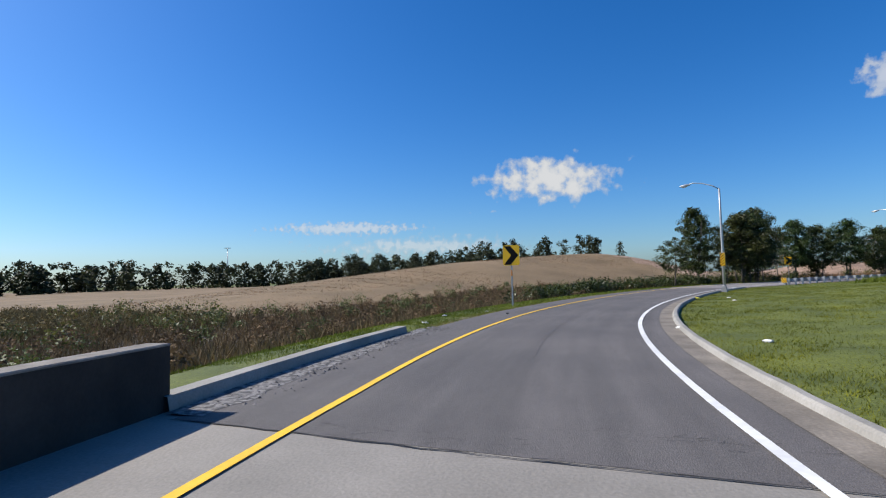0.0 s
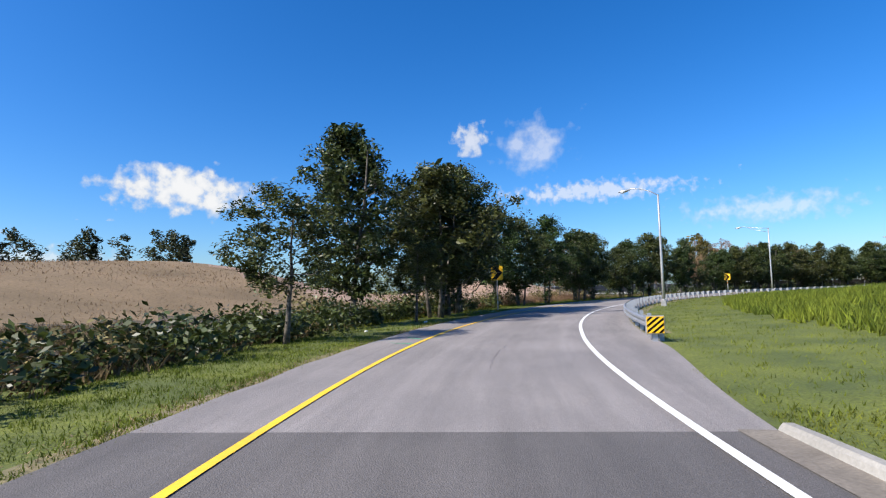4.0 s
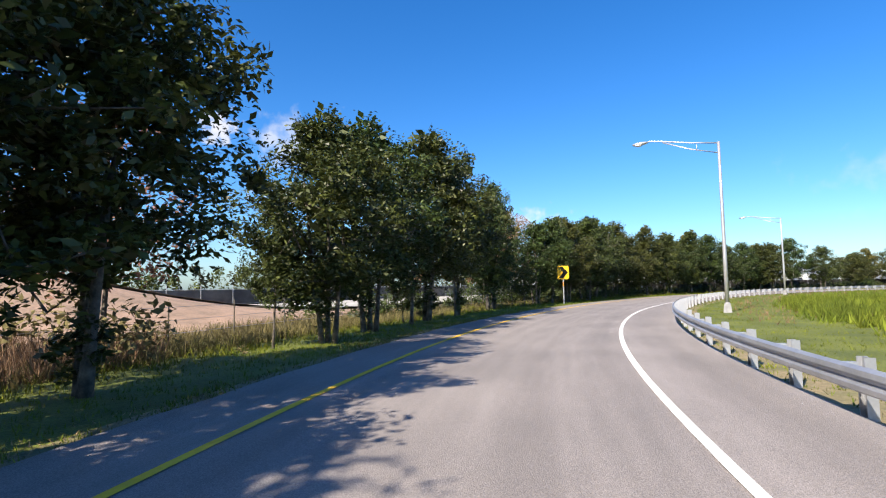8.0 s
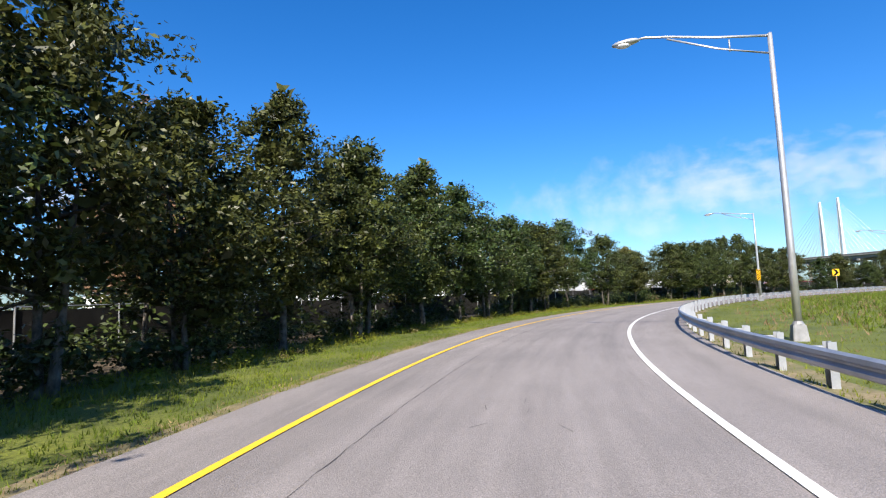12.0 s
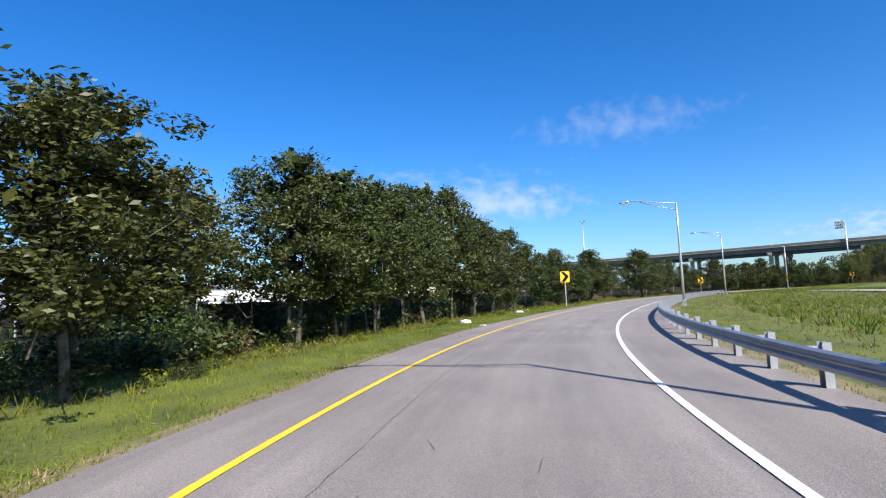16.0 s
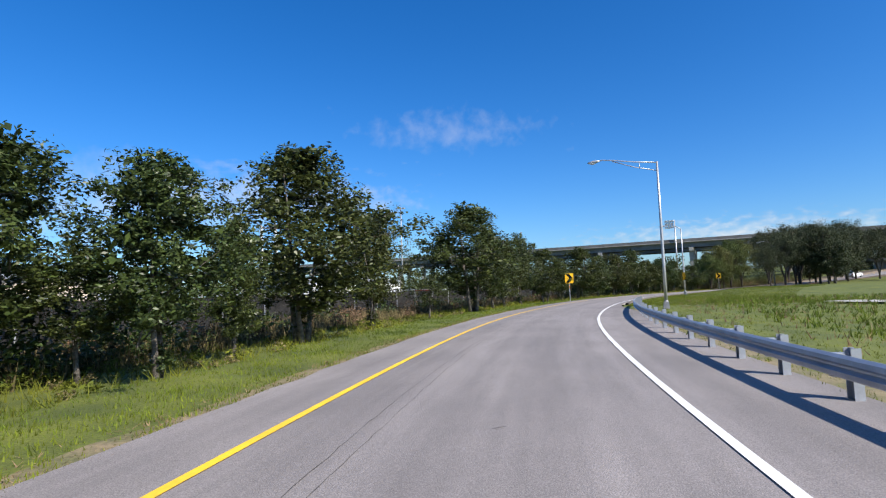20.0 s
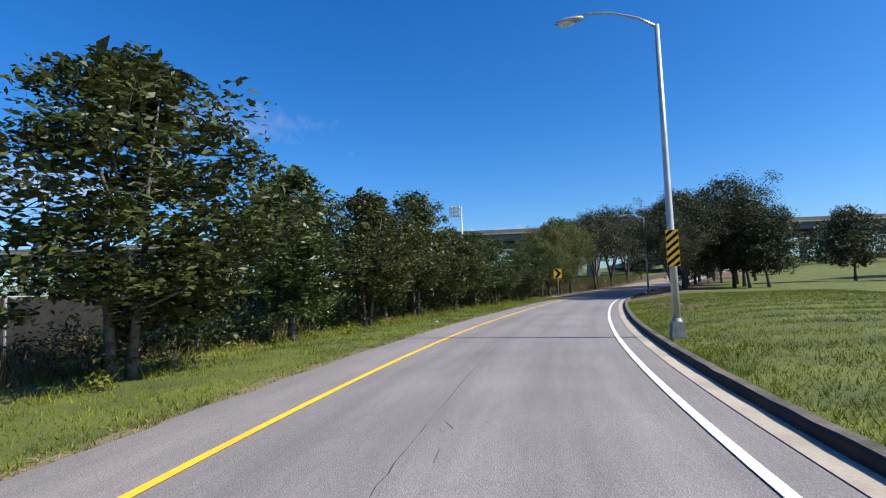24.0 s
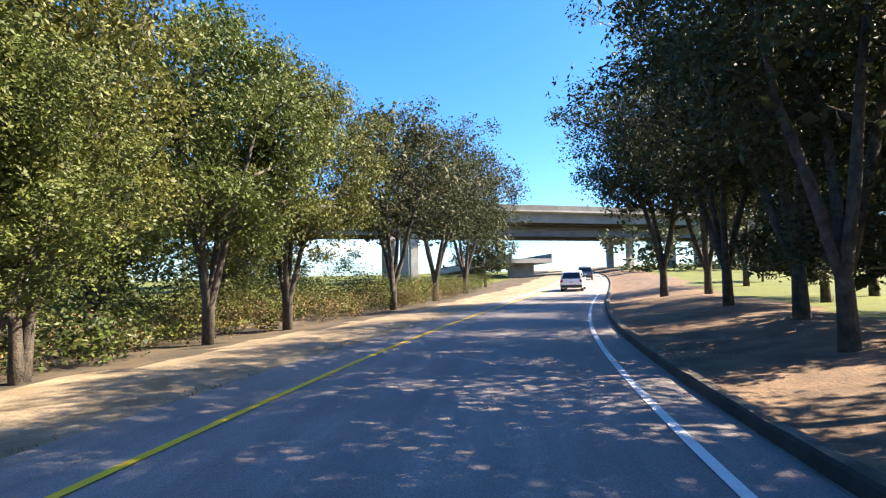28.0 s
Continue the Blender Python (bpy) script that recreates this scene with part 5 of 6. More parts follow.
def car(paint, label, kind="suv", group=""):
    """A vehicle at the origin, facing +y."""
    t = thing("car", label, "car", group)
    L, W, H = (4.6, 1.86, 1.72) if kind == "suv" else (4.6, 1.8, 1.45)
    lower = [(-L / 2, 0.45), (-L / 2 - 0.03, 0.75), (-L / 2 + 0.04, 1.02), (L / 2 - 1.05, 1.02), (L / 2 - 0.2, 0.92), (L / 2, 0.7), (L / 2 - 0.02, 0.4), (L / 2 - 0.4, 0.28), (-L / 2 + 0.35, 0.28)]
    bm = bmesh.new()
    rings = []
    for x, inset in ((-W / 2, 0.06), (-W / 2 + 0.05, 0.0), (W / 2 - 0.05, 0.0), (W / 2, 0.06)):
        rings.append([bm.verts.new((x, y * (1 - inset * 0.3), 0.62 + (z - 0.62) * (1 - inset * 1.6))) for y, z in lower])
    n = len(lower)
    for r0, r1 in zip(rings, rings[1:]):
        for k in range(n):
            bm.faces.new((r0[k], r0[(k + 1) % n], r1[(k + 1) % n], r1[k]))
    bm.faces.new(rings[0][::-1]), bm.faces.new(rings[-1])
    bmesh.ops.recalc_face_normals(bm, faces=bm.faces)
    body = part("body", bm, PAINT[paint], t, paint + " painted body")
    cab = [(-L / 2 + 0.06, 1.0), (-L / 2 + (0.3 if kind == "suv" else 0.75), H - 0.06), (-L / 2 + 0.7, H), (0.15, H), (L / 2 - 1.15, 1.0)] if kind == "suv" else \
          [(-L / 2 + 0.45, 1.0), (-0.95, H - 0.04), (-0.6, H), (0.1, H - 0.02), (L / 2 - 1.15, 1.0)]
    bm = bmesh.new()
    r0 = [bm.verts.new((-W / 2 + 0.06 + 0.2 * (z - 1.0), y, z)) for y, z in cab]
    r1 = [bm.verts.new((W / 2 - 0.06 - 0.2 * (z - 1.0), y, z)) for y, z in cab]
    n = len(cab)
    for k in range(n):
        bm.faces.new((r0[k], r0[(k + 1) % n], r1[(k + 1) % n], r1[k]))
    bm.faces.new(r0[::-1]), bm.faces.new(r1)
    bmesh.ops.recalc_face_normals(bm, faces=bm.faces)
    part("cabin", bm, PAINT[paint], t)

    def pane(pts, name, mat, label_=""):
        b = bmesh.new()
        b.faces.new([b.verts.new(p) for p in pts])
        bmesh.ops.solidify(b, geom=b.faces, thickness=0.01)
        part(name, b, mat, t, label_)

    (ya, za), (yb, zb) = cab[0], cab[1]
    f0, f1 = 0.14, 0.88
    wa, wb = W / 2 - 0.16, W / 2 - 0.3
    off = -0.012
    pane([(-wa, ya + (yb - ya) * f0 + off, za + (zb - za) * f0), (wa, ya + (yb - ya) * f0 + off, za + (zb - za) * f0), (wb, ya + (yb - ya) * f1 + off, za + (zb - za) * f1), (-wb, ya + (yb - ya) * f1 + off, za + (zb - za) * f1)], "rear_window", M_GLASS, "dark rear window")
    (ya, za), (yb, zb) = cab[-1], cab[-2]
    pane([(wa, ya + (yb - ya) * f0 + 0.02, za + (zb - za) * f0), (-wa, ya + (yb - ya) * f0 + 0.02, za + (zb - za) * f0), (-wb, ya + (yb - ya) * f1 + 0.02, za + (zb - za) * f1), (wb, ya + (yb - ya) * f1 + 0.02, za + (zb - za) * f1)], "windscreen", M_GLASS, "dark windscreen")
    for sx in (-1, 1):
        for y0, y1, y2, y3 in ((-L / 2 + 0.42, -0.75, -0.75, -L / 2 + 0.55) if kind == "suv" else (-L / 2 + 0.95, -0.45, -0.45, -0.9), (-0.65 if kind == "suv" else -0.35, L / 2 - 1.45, 0.12, -0.65 if kind == "suv" else -0.35)):
            zl, zh = 1.06, H - 0.14
            xl, xh = sx * (W / 2 - 0.06 - 0.2 * 0.06 + 0.006), sx * (W / 2 - 0.06 - 0.2 * (zh - 1.0) + 0.006)
            pane([(xl, y0, zl), (xl, y1, zl), (xh, y2, zh), (xh, y3, zh)], "side_window", M_GLASS, "dark side window")
        bm = bmesh.new()
        box(bm, (0.2, 0.07, 0.28), (sx * (W / 2 - 0.14), -L / 2 + 0.0, 0.9), bevel=0.02)
        part("tail_lamp", bm, M_LAMP_R, t, "red tail lamp")
        bm = bmesh.new()
        box(bm, (0.12, 0.2, 0.14), (sx * (W / 2 + 0.06), L / 2 - 1.5, 1.08), bevel=0.03)
        part("mirror", bm, PAINT[paint], t)
        for y in (-L / 2 + 0.85, L / 2 - 0.9):
            bm = bmesh.new()
            bmesh.ops.create_cone(bm, cap_ends=True, segments=18, radius1=0.34, radius2=0.34, depth=0.22, matrix=pose(sx * (W / 2 - 0.1), y, 0.34, 0, 90, 0))
            wh = part("wheel", bm, M_TYRE, t, "black tyre")
            bm = bmesh.new()
            bmesh.ops.create_cone(bm, cap_ends=True, segments=14, radius1=0.2, radius2=0.2, depth=0.24, matrix=pose(sx * (W / 2 - 0.1), y, 0.34, 0, 90, 0))
            part("rim", bm, M_RIM, wh, "alloy rim")
    bm = bmesh.new()
    box(bm, (W - 0.1, 0.12, 0.2), (0, -L / 2 - 0.02, 0.46), bevel=0.03)
    part("bumper", bm, M_TRIM, t, "dark rear bumper")
    bm = bmesh.new()
    box(bm, (0.34, 0.02, 0.16), (0, -L / 2 - 0.035, 0.8))
    part("number_plate", bm, M_PLATE, t, "blank pale plate")
    return t


def on_road(t, s, u=0.0):
    a, b = spot(s - 1.5, u), spot(s + 1.5, u)
    d = (b - a).normalized()
    right = d.cross((0, 0, 1)).normalized()
    up = right.cross(d)
    c = spot(s, u)
    t.matrix_basis = Matrix(((right.x, d.x, up.x, c.x), (right.y, d.y, up.y, c.y), (right.z, d.z, up.z, c.z), (0, 0, 0, 1)))


on_road(car("white", "white SUV driving ahead on the ramp"), 421, -0.1)
on_road(car("grey", "dark grey SUV farther along the ramp"), 448, -0.2)
on_road(car("silver", "silver car far along the ramp", "sedan"), 480, -0.2)
rs = random.Random(5)
lot = [car("silver", "silver parked sedan in the yard", "sedan", "parked cars"), car("white", "white parked SUV in the yard", "suv", "parked cars"), car("blue", "dark blue parked sedan in the yard", "sedan", "parked cars"), car("red", "red parked SUV in the yard", "suv", "parked cars")]
k = 0
for s in np.arange(214, 340, 4.3):
    p = ground_at(s, 24 + 1.5 * math.sin(s))
    m = pose(p.x, p.y, p.z + 0.22, 0, 0, heading(s) + 90 + rs.uniform(-6, 6))
    if k < len(lot):
        lot[k].matrix_basis = m
    else:
        copy_thing(lot[rs.randrange(4)], m)
    k += 1

# ---- overpass ----
overpass = thing("overpass", "long elevated highway with concrete deck, dark girders and piers", "overpass", kind="structure")
OV = spline([(620, -80), (420, -135), (300, -165), (190, -190), (60, -222), (-160, -280)], 6.0)
otan = np.gradient(OV, axis=0)
otan /= np.linalg.norm(otan, axis=1)[:, None]
on = np.stack([-otan[:, 1], otan[:, 0]], 1)


def sweep(name, prof, mat, label=""):
    bm = bmesh.new()
    rr = [[bm.verts.new((c[0] + n[0] * w, c[1] + n[1] * w, z)) for w, z in prof] for c, n in zip(OV, on)]
    for r0, r1 in zip(rr, rr[1:]):
        for k in range(len(prof)):
            bm.faces.new((r0[k], r0[(k + 1) % len(prof)], r1[(k + 1) % len(prof)], r1[k]))
    bmesh.ops.recalc_face_normals(bm, faces=bm.faces)
    return part(name, bm, mat, overpass, label)


# barrier colour lowered below the pier concrete to hold its face's shade
M_BARRIER = material("shade-darkened barrier concrete", (0.16, 0.155, 0.15), (0.1, 0.096, 0.092), scale=0.5, rough=0.9, bump=0.2, bump_scale=10)
M_FASCIA = material("blue grey painted girder", (0.2, 0.22, 0.25), (0.14, 0.155, 0.175), scale=0.4, rough=0.7, fine=0.08)
# inner girders, darker than the outer M_FASCIA pair
M_GIRDER = material("dark inner girder", (0.09, 0.08, 0.073), (0.055, 0.048, 0.044), scale=0.4, rough=0.8, fine=0.1)
M_PIER = material("pier concrete", (0.33, 0.32, 0.3), (0.22, 0.21, 0.2), scale=0.5, rough=0.9, bump=0.2, bump_scale=10)
for side in (-1, 1):
    c = side * 11.5
    sweep("deck", [(c - 7, 15.2), (c + 7, 15.2), (c + 7, 15.5), (c - 7, 15.5)], M_PIER, "concrete deck slab")
    for e in (-1, 1):
        x = c + e * 6.8
        sweep("barrier", [(x - 0.15, 15.5), (x + 0.15, 15.5), (x + 0.1, 16.4), (x - 0.1, 16.4)], M_BARRIER, "concrete edge barrier")
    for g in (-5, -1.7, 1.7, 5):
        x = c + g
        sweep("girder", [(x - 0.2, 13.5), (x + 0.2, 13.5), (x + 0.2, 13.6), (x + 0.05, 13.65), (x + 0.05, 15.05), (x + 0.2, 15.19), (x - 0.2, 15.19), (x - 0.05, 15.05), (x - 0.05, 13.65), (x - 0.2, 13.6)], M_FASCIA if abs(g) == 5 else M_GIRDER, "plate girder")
for k in range(3, len(OV) - 2, 5):
    c, n = OV[k], on[k]
    s_, u_ = along([c[0]], [c[1]])
    if abs(u_[0]) < 12:
        continue
    g = float(terrain([c[0]], [c[1]])[0][0])
    for side in (-1, 1):
        bm = bmesh.new()
        yaw = math.degrees(math.atan2(n[1], n[0]))
        cx, cy = c[0] + n[0] * side * 11.5, c[1] + n[1] * side * 11.5
        box(bm, (13.4, 1.5, 1.3), (cx, cy, 12.8), Matrix.Rotation(radians(yaw), 4, "Z"), bevel=0.1)
        for e in (-4.2, 4.2):
            box(bm, (1.5, 1.4, 12.6), (cx + n[0] * e, cy + n[1] * e, 6.0 + g * 0.5), Matrix.Rotation(radians(yaw), 4, "Z"), bevel=0.1)
        part("pier", bm, M_PIER, overpass, "two-column concrete pier")
# low ramp bridge seen beneath the deck
ramp2 = thing("low_bridge", "pale low ramp bridge beyond the overpass", "bridge", kind="structure")
bm = bmesh.new()
a, b = spot(470, 9), spot(535, 40)
d = (b - a).normalized()
n_ = Vector((-d.y, d.x, 0))
for z0, z1, w in ((3.2, 4.0, 4.0), (4.0, 4.9, 0.2)):
    for e in ((0,) if w > 1 else (-3.9, 3.9)):
        c = (a + b) / 2 + n_ * e
        box(bm, ((b - a).length, w * 2 if w > 1 else 0.25, z1 - z0), (c.x, c.y, (z0 + z1) / 2 + 3.0), Matrix.Rotation(math.atan2(d.y, d.x), 4, "Z"))
part("span", bm, M_PIER, ramp2)
for f in (0.08, 0.5, 0.92):
    bm = bmesh.new()
    c = a.lerp(b, f)
    box(bm, (1.2, 5.0, 7.5), (c.x, c.y, 2.6), Matrix.Rotation(math.atan2(d.y, d.x), 4, "Z"), bevel=0.08)
    part("pier", bm, M_PIER, ramp2)

# ---- masts, far bridge towers ----


def far_tower(x, y, h, label):
    t = thing("bridge_tower", label, "bridge tower", "far cable-stayed bridge", at=pose(x, y, 0))
    bm = bmesh.new()
    for e in (-9, 9):
        tube(bm, [(e * 1.6, 0, -10), (e * 0.8, 0, h * 0.45), (e * 0.25, 0, h)], [4.5, 3.6, 2.6], 6)
    part("pylon", bm, M_WALL_W, t)
    bm = bmesh.new()
    for k in range(9):
        for sx in (-1, 1):
            tube(bm, [(0, 0, h * (0.97 - 0.04 * k)), (sx * (170 - 16 * k), sx * 60 * (1 - k / 10), h * 0.2)], [0.35, 0.35], 4)
    part("stay_cables", bm, M_POLE, t)
    return t


for px_yaw, dist in ((-121.7, 1900), (-123.0, 2150)):
    r_ = radians(px_yaw)
    far_tower(129.8 - math.sin(r_) * dist, 87.5 + math.cos(r_) * dist, 235 if dist < 2000 else 275, "pale tower of a distant cable-stayed bridge")


def high_mast(x, y, h, label, panel=False):
    t = thing("high_mast", label, "light mast", at=pose(x, y, 0))
    bm = bmesh.new()
    tube(bm, [(0, 0, -1), (0, 0, h)], [0.32, 0.18], 10)
    part("pole", bm, M_POLE, t, smooth=True)
    if panel:
        for i in range(3):
            for j in range(3):
                bm = bmesh.new()
                box(bm, (0.85, 0.5, 0.85), (0.8 + i * 1.0, 0, h - 0.3 - j * 1.0), bevel=0.06)
                part("floodlight", bm, M_WALL_W, t, "boxy white floodlight")
    else:
        for k in range(8):
            bm = bmesh.new()
            a = k * math.pi / 4
            box(bm, (0.9, 0.5, 0.3), (math.cos(a) * 1.3, math.sin(a) * 1.3, h), Matrix.Rotation(a, 4, "Z"), bevel=0.05)
            part("floodlight", bm, M_POLE, t, "ring of floodlights")
    return t


high_mast(246.0, -158.0, 23.0, "tall mast with a square of white floodlights by the overpass", True)
high_mast(-160.0, 285.0, 22.0, "tall thin light mast above distant trees")
high_mast(330.0, -110.0, 33.0, "tall light mast beside the overpass")

# ---- clouds: far flat sheets of vapour, their sunlight put in as glow ----
def cloud(seed, azimuth, elevation, width, height, soft, dist=3600.0, dense=0.5, stretch=1.0):
    m = bpy.data.materials.new("cloud vapour")
    m.use_nodes = True
    nt = m.node_tree
    nd, ln = nt.nodes, nt.links
    nd.remove(nd["Principled BSDF"])
    tc = nd.new("ShaderNodeTexCoord")
    mp = nd.new("ShaderNodeMapping")
    mp.inputs["Scale"].default_value = (1.0, 1.0, stretch)
    mp.inputs["Location"].default_value = (seed * 3.7, 0, seed * 1.3)
    ln.new(tc.outputs["Object"], mp.inputs["Vector"])
    nz = nd.new("ShaderNodeTexNoise")
    nz.inputs["Scale"].default_value, nz.inputs["Detail"].default_value, nz.inputs["Roughness"].default_value = 1.9, 6.0, 0.52
    ln.new(mp.outputs[0], nz.inputs["Vector"])
    gr = nd.new("ShaderNodeTexGradient")
    gr.gradient_type = "SPHERICAL"
    mp2 = nd.new("ShaderNodeMapping")
    mp2.inputs["Scale"].default_value = (1.0 / (width / height), 1.0, 1.0)
    ln.new(tc.outputs["Object"], mp2.inputs["Vector"])
    ln.new(mp2.outputs[0], gr.inputs["Vector"])
    add = nd.new("ShaderNodeMath")
    add.operation = "MULTIPLY_ADD"
    add.inputs[1].default_value, add.inputs[2].default_value = 1.5, -0.86
    ln.new(nz.outputs["Fac"], add.inputs[0])
    add2 = nd.new("ShaderNodeMath")
    add2.operation = "MULTIPLY_ADD"
    add2.inputs[1].default_value = 0.75
    ln.new(gr.outputs["Fac"], add2.inputs[0]), ln.new(add.outputs[0], add2.inputs[2])
    mr = nd.new("ShaderNodeMapRange")
    mr.inputs[1].default_value, mr.inputs[2].default_value, mr.inputs[4].default_value = 0.08, 0.08 + soft, dense
    ln.new(add2.outputs[0], mr.inputs[0])
    em = nd.new("ShaderNodeEmission")
    em.inputs["Strength"].default_value = 0.5
    # cloud light and shade as colour: bluish thin rims, white core
    tone = nd.new("ShaderNodeMix")
    tone.data_type = "RGBA"
    tone.inputs[6].default_value, tone.inputs[7].default_value = (0.62, 0.7, 0.82, 1), (1.0, 1.0, 1.0, 1)
    tr_ = nd.new("ShaderNodeMapRange")
    tr_.inputs[1].default_value, tr_.inputs[2].default_value = 0.1, 0.5
    ln.new(add2.outputs[0], tr_.inputs[0]), ln.new(tr_.outputs[0], tone.inputs[0]), ln.new(tone.outputs[2], em.inputs["Color"])
    trn = nd.new("ShaderNodeBsdfTransparent")
    mix = nd.new("ShaderNodeMixShader")
    ln.new(mr.outputs[0], mix.inputs[0]), ln.new(trn.outputs[0], mix.inputs[1]), ln.new(em.outputs[0], mix.inputs[2])
    ln.new(mix.outputs[0], nd["Material Output"].inputs["Surface"])
    k = width / height
    me = mesh("cloud", [(-k, 0, -1), (k, 0, -1), (k, 0, 1), (-k, 0, 1)], [(0, 1, 2, 3)], m)
    c = Vector((100, 0, 0)) + Vector((-math.sin(radians(azimuth)) * math.cos(radians(elevation)), math.cos(radians(azimuth)) * math.cos(radians(elevation)), math.sin(radians(elevation)))) * dist
    ob = new("cloud", me)
    ob.matrix_basis = Matrix.Translation(c) @ Matrix.Rotation(radians(azimuth), 4, "Z") @ Matrix.Rotation(radians(elevation), 4, "X") @ Matrix.Scale(height / 2 * dist * math.pi / 180, 4)
    ob.visible_shadow = False
    return tagged(ob, "soft white cloud low in a blue sky", "cloud", "clouds", "structure")


cloud(1, -2, 10.2, 19, 6.4, 0.3, dense=0.97)
cloud(2, -31, 16, 5, 5, 0.25, dense=0.7)
cloud(3, -38, 15, 11, 8, 0.45, dense=0.5)
cloud(4, -44, 10, 28, 3.2, 0.35, dense=0.6)
cloud(5, 20, 5.5, 22, 2.0, 0.3, dense=0.6)
cloud(6, 12, 3.5, 30, 3.0, 0.4, dense=0.5)
cloud(7, -108, 9, 46, 12, 0.8, dense=0.45)
cloud(8, -120, 10, 44, 9, 0.9, dense=0.5, stretch=2.0)
cloud(9, -128, 9.5, 22, 5, 0.7, dense=0.4)
cloud(10, -168, 4.6, 44, 4.6, 0.9, dense=0.75, stretch=2.2)
cloud(11, -140, 17, 26, 6, 0.9, dense=0.25)
cloud(12, -60, 7, 22, 4, 0.5, dense=0.5)


# ---- cracks, seams and stains of the pavement ----
M_CRACK = material("open crack", (0.035, 0.032, 0.031), (0.02, 0.019, 0.019), scale=6.0, rough=0.95)
M_STAIN = material("dark worn patch", (0.1, 0.089, 0.086), (0.07, 0.062, 0.061), scale=3.0, rough=0.8, bump=0.5, bump_scale=40)


def crack(name, pts, width, label, mat=None, seed=0, wobble=0.03, z=0.006):
    """A ragged dark line on the road through (s, u) points."""
    rng = random.Random(seed)
    fine = []
    for (s0, u0), (s1, u1) in zip(pts, pts[1:]):
        n = max(int(math.hypot(s1 - s0, u1 - u0) / 0.25), 1)
        for k in range(n):
            f = k / n
            fine.append((s0 + (s1 - s0) * f + rng.uniform(-wobble, wobble), u0 + (u1 - u0) * f + rng.uniform(-wobble, wobble)))
    fine.append(pts[-1])
    verts, faces = [], []
    for i, (s, u) in enumerate(fine):
        a, b = fine[max(i - 1, 0)], fine[min(i + 1, len(fine) - 1)]
        d = Vector((b[0] - a[0], b[1] - a[1])).normalized()
        w = width * rng.uniform(0.3, 1.0) * (0.3 if i in (0, len(fine) - 1) else 1)
        verts += [spot(s - d.y * w, u + d.x * w, z), spot(s + d.y * w, u - d.x * w, z)]
    for i in range(len(fine) - 1):
        faces.append((2 * i, 2 * i + 1, 2 * i + 3, 2 * i + 2))
    ob = new(name, mesh(name, verts, faces, mat or M_CRACK))
    ob.parent = road
    return tagged(ob, label if name != "scar" else "")


JOINT = [(4.65, 3.6), (4.48, 2.64), (4.3, 1.87), (3.98, 0.42), (3.73, -0.88), (3.5, -2.04), (3.42, -2.7)]
crack("joint", JOINT, 0.016, "open expansion joint between slab and asphalt", seed=1, wobble=0.018)
rs = random.Random(41)
for s0, u0, n, ds, du in ((4.42, 1.15, 9, 0.07, 0.3), (4.3, 0.3, 9, 0.08, 0.3), (4.72, -0.62, 10, 0.05, 0.3), (4.5, -1.55, 16, 0.1, 0.22), (4.42, -2.02, 14, 0.1, 0.2), (4.3, -2.42, 8, 0.08, 0.15), (4.62, 1.75, 6, 0.05, 0.15)):
    for _ in range(n):
        s, u = s0 + rs.gauss(0, ds), u0 + rs.gauss(0, du)
        crack("crack", [(s, u), (s + rs.uniform(-0.04, 0.04), u + rs.uniform(0.04, 0.16) * rs.choice((-1, 1)))], rs.uniform(0.006, 0.013), "short ragged crack by the bridge joint", seed=rs.randrange(999), wobble=0.02)
for _ in range(16):
    k = rs.uniform(-2.6, 3.4)
    s = float(np.interp(k, [p[1] for p in JOINT[::-1]], [p[0] for p in JOINT[::-1]])) + rs.uniform(0.0, 0.1)
    crack("crack", [(s, k), (s + rs.uniform(-0.03, 0.06), k + rs.uniform(0.1, 0.35))], rs.uniform(0.006, 0.016), "crumbled edge of the joint", M_STAIN, seed=rs.randrange(999), wobble=0.03)
crack("seam", [(150 + 6 * k, 1.3 + 0.08 * math.sin(k * 1.7)) for k in range(22)], 0.0045, "long paving seam in the lane", seed=6, wobble=0.012)
crack("seam", [(236 + 6 * k, 1.15 + 0.06 * math.sin(k * 1.3)) for k in range(10)], 0.004, "long paving seam in the lane", seed=7, wobble=0.012)
crack("seam", [(311 + 4 * k, 0.53 + 0.05 * math.sin(k * 1.9)) for k in range(6)], 0.0045, "long paving seam in the lane", seed=9, wobble=0.012)
crack("seam", [(9 + 3 * k, 0.02 + 0.05 * math.sin(k)) for k in range(12)], 0.006, "dark centre seam", M_STAIN, seed=8, wobble=0.03)
crack("seam", [(55 + 2 * k, -0.1 - 0.2 * min(k / 4, 1) + 0.04 * math.sin(k * 2.1)) for k in range(9)], 0.004, "dark centre seam", M_STAIN, seed=10, wobble=0.03)
for k in range(5):
    crack("scar", [(56.7 + 0.16 * k, 1.42 + 0.03 * k), (56.74 + 0.16 * k, 1.62 - 0.02 * k)], 0.02, "small dark scar in the asphalt", M_STAIN, seed=90 + k, wobble=0.02)
rs = random.Random(77)
for s0, s1, n, half in ((58, 70, 14, 1.4), (118, 136, 34, 1.5), (155, 168, 18, 1.3), (168.5, 173, 22, 1.5), (205, 214, 10, 1.4), (222, 262, 30, 1.2), (262, 270, 10, 1.2), (308, 322, 16, 1.0)):
    for _ in range(n):
        s, u = rs.uniform(s0, s1), rs.gauss(0, half * 0.5)
        crack("scar", [(s, u), (s + rs.uniform(0.1, 0.35), u + rs.uniform(-0.2, 0.2))], rs.uniform(0.008, 0.03), "small dark scar in the asphalt", M_STAIN, seed=rs.randrange(999), wobble=0.05)
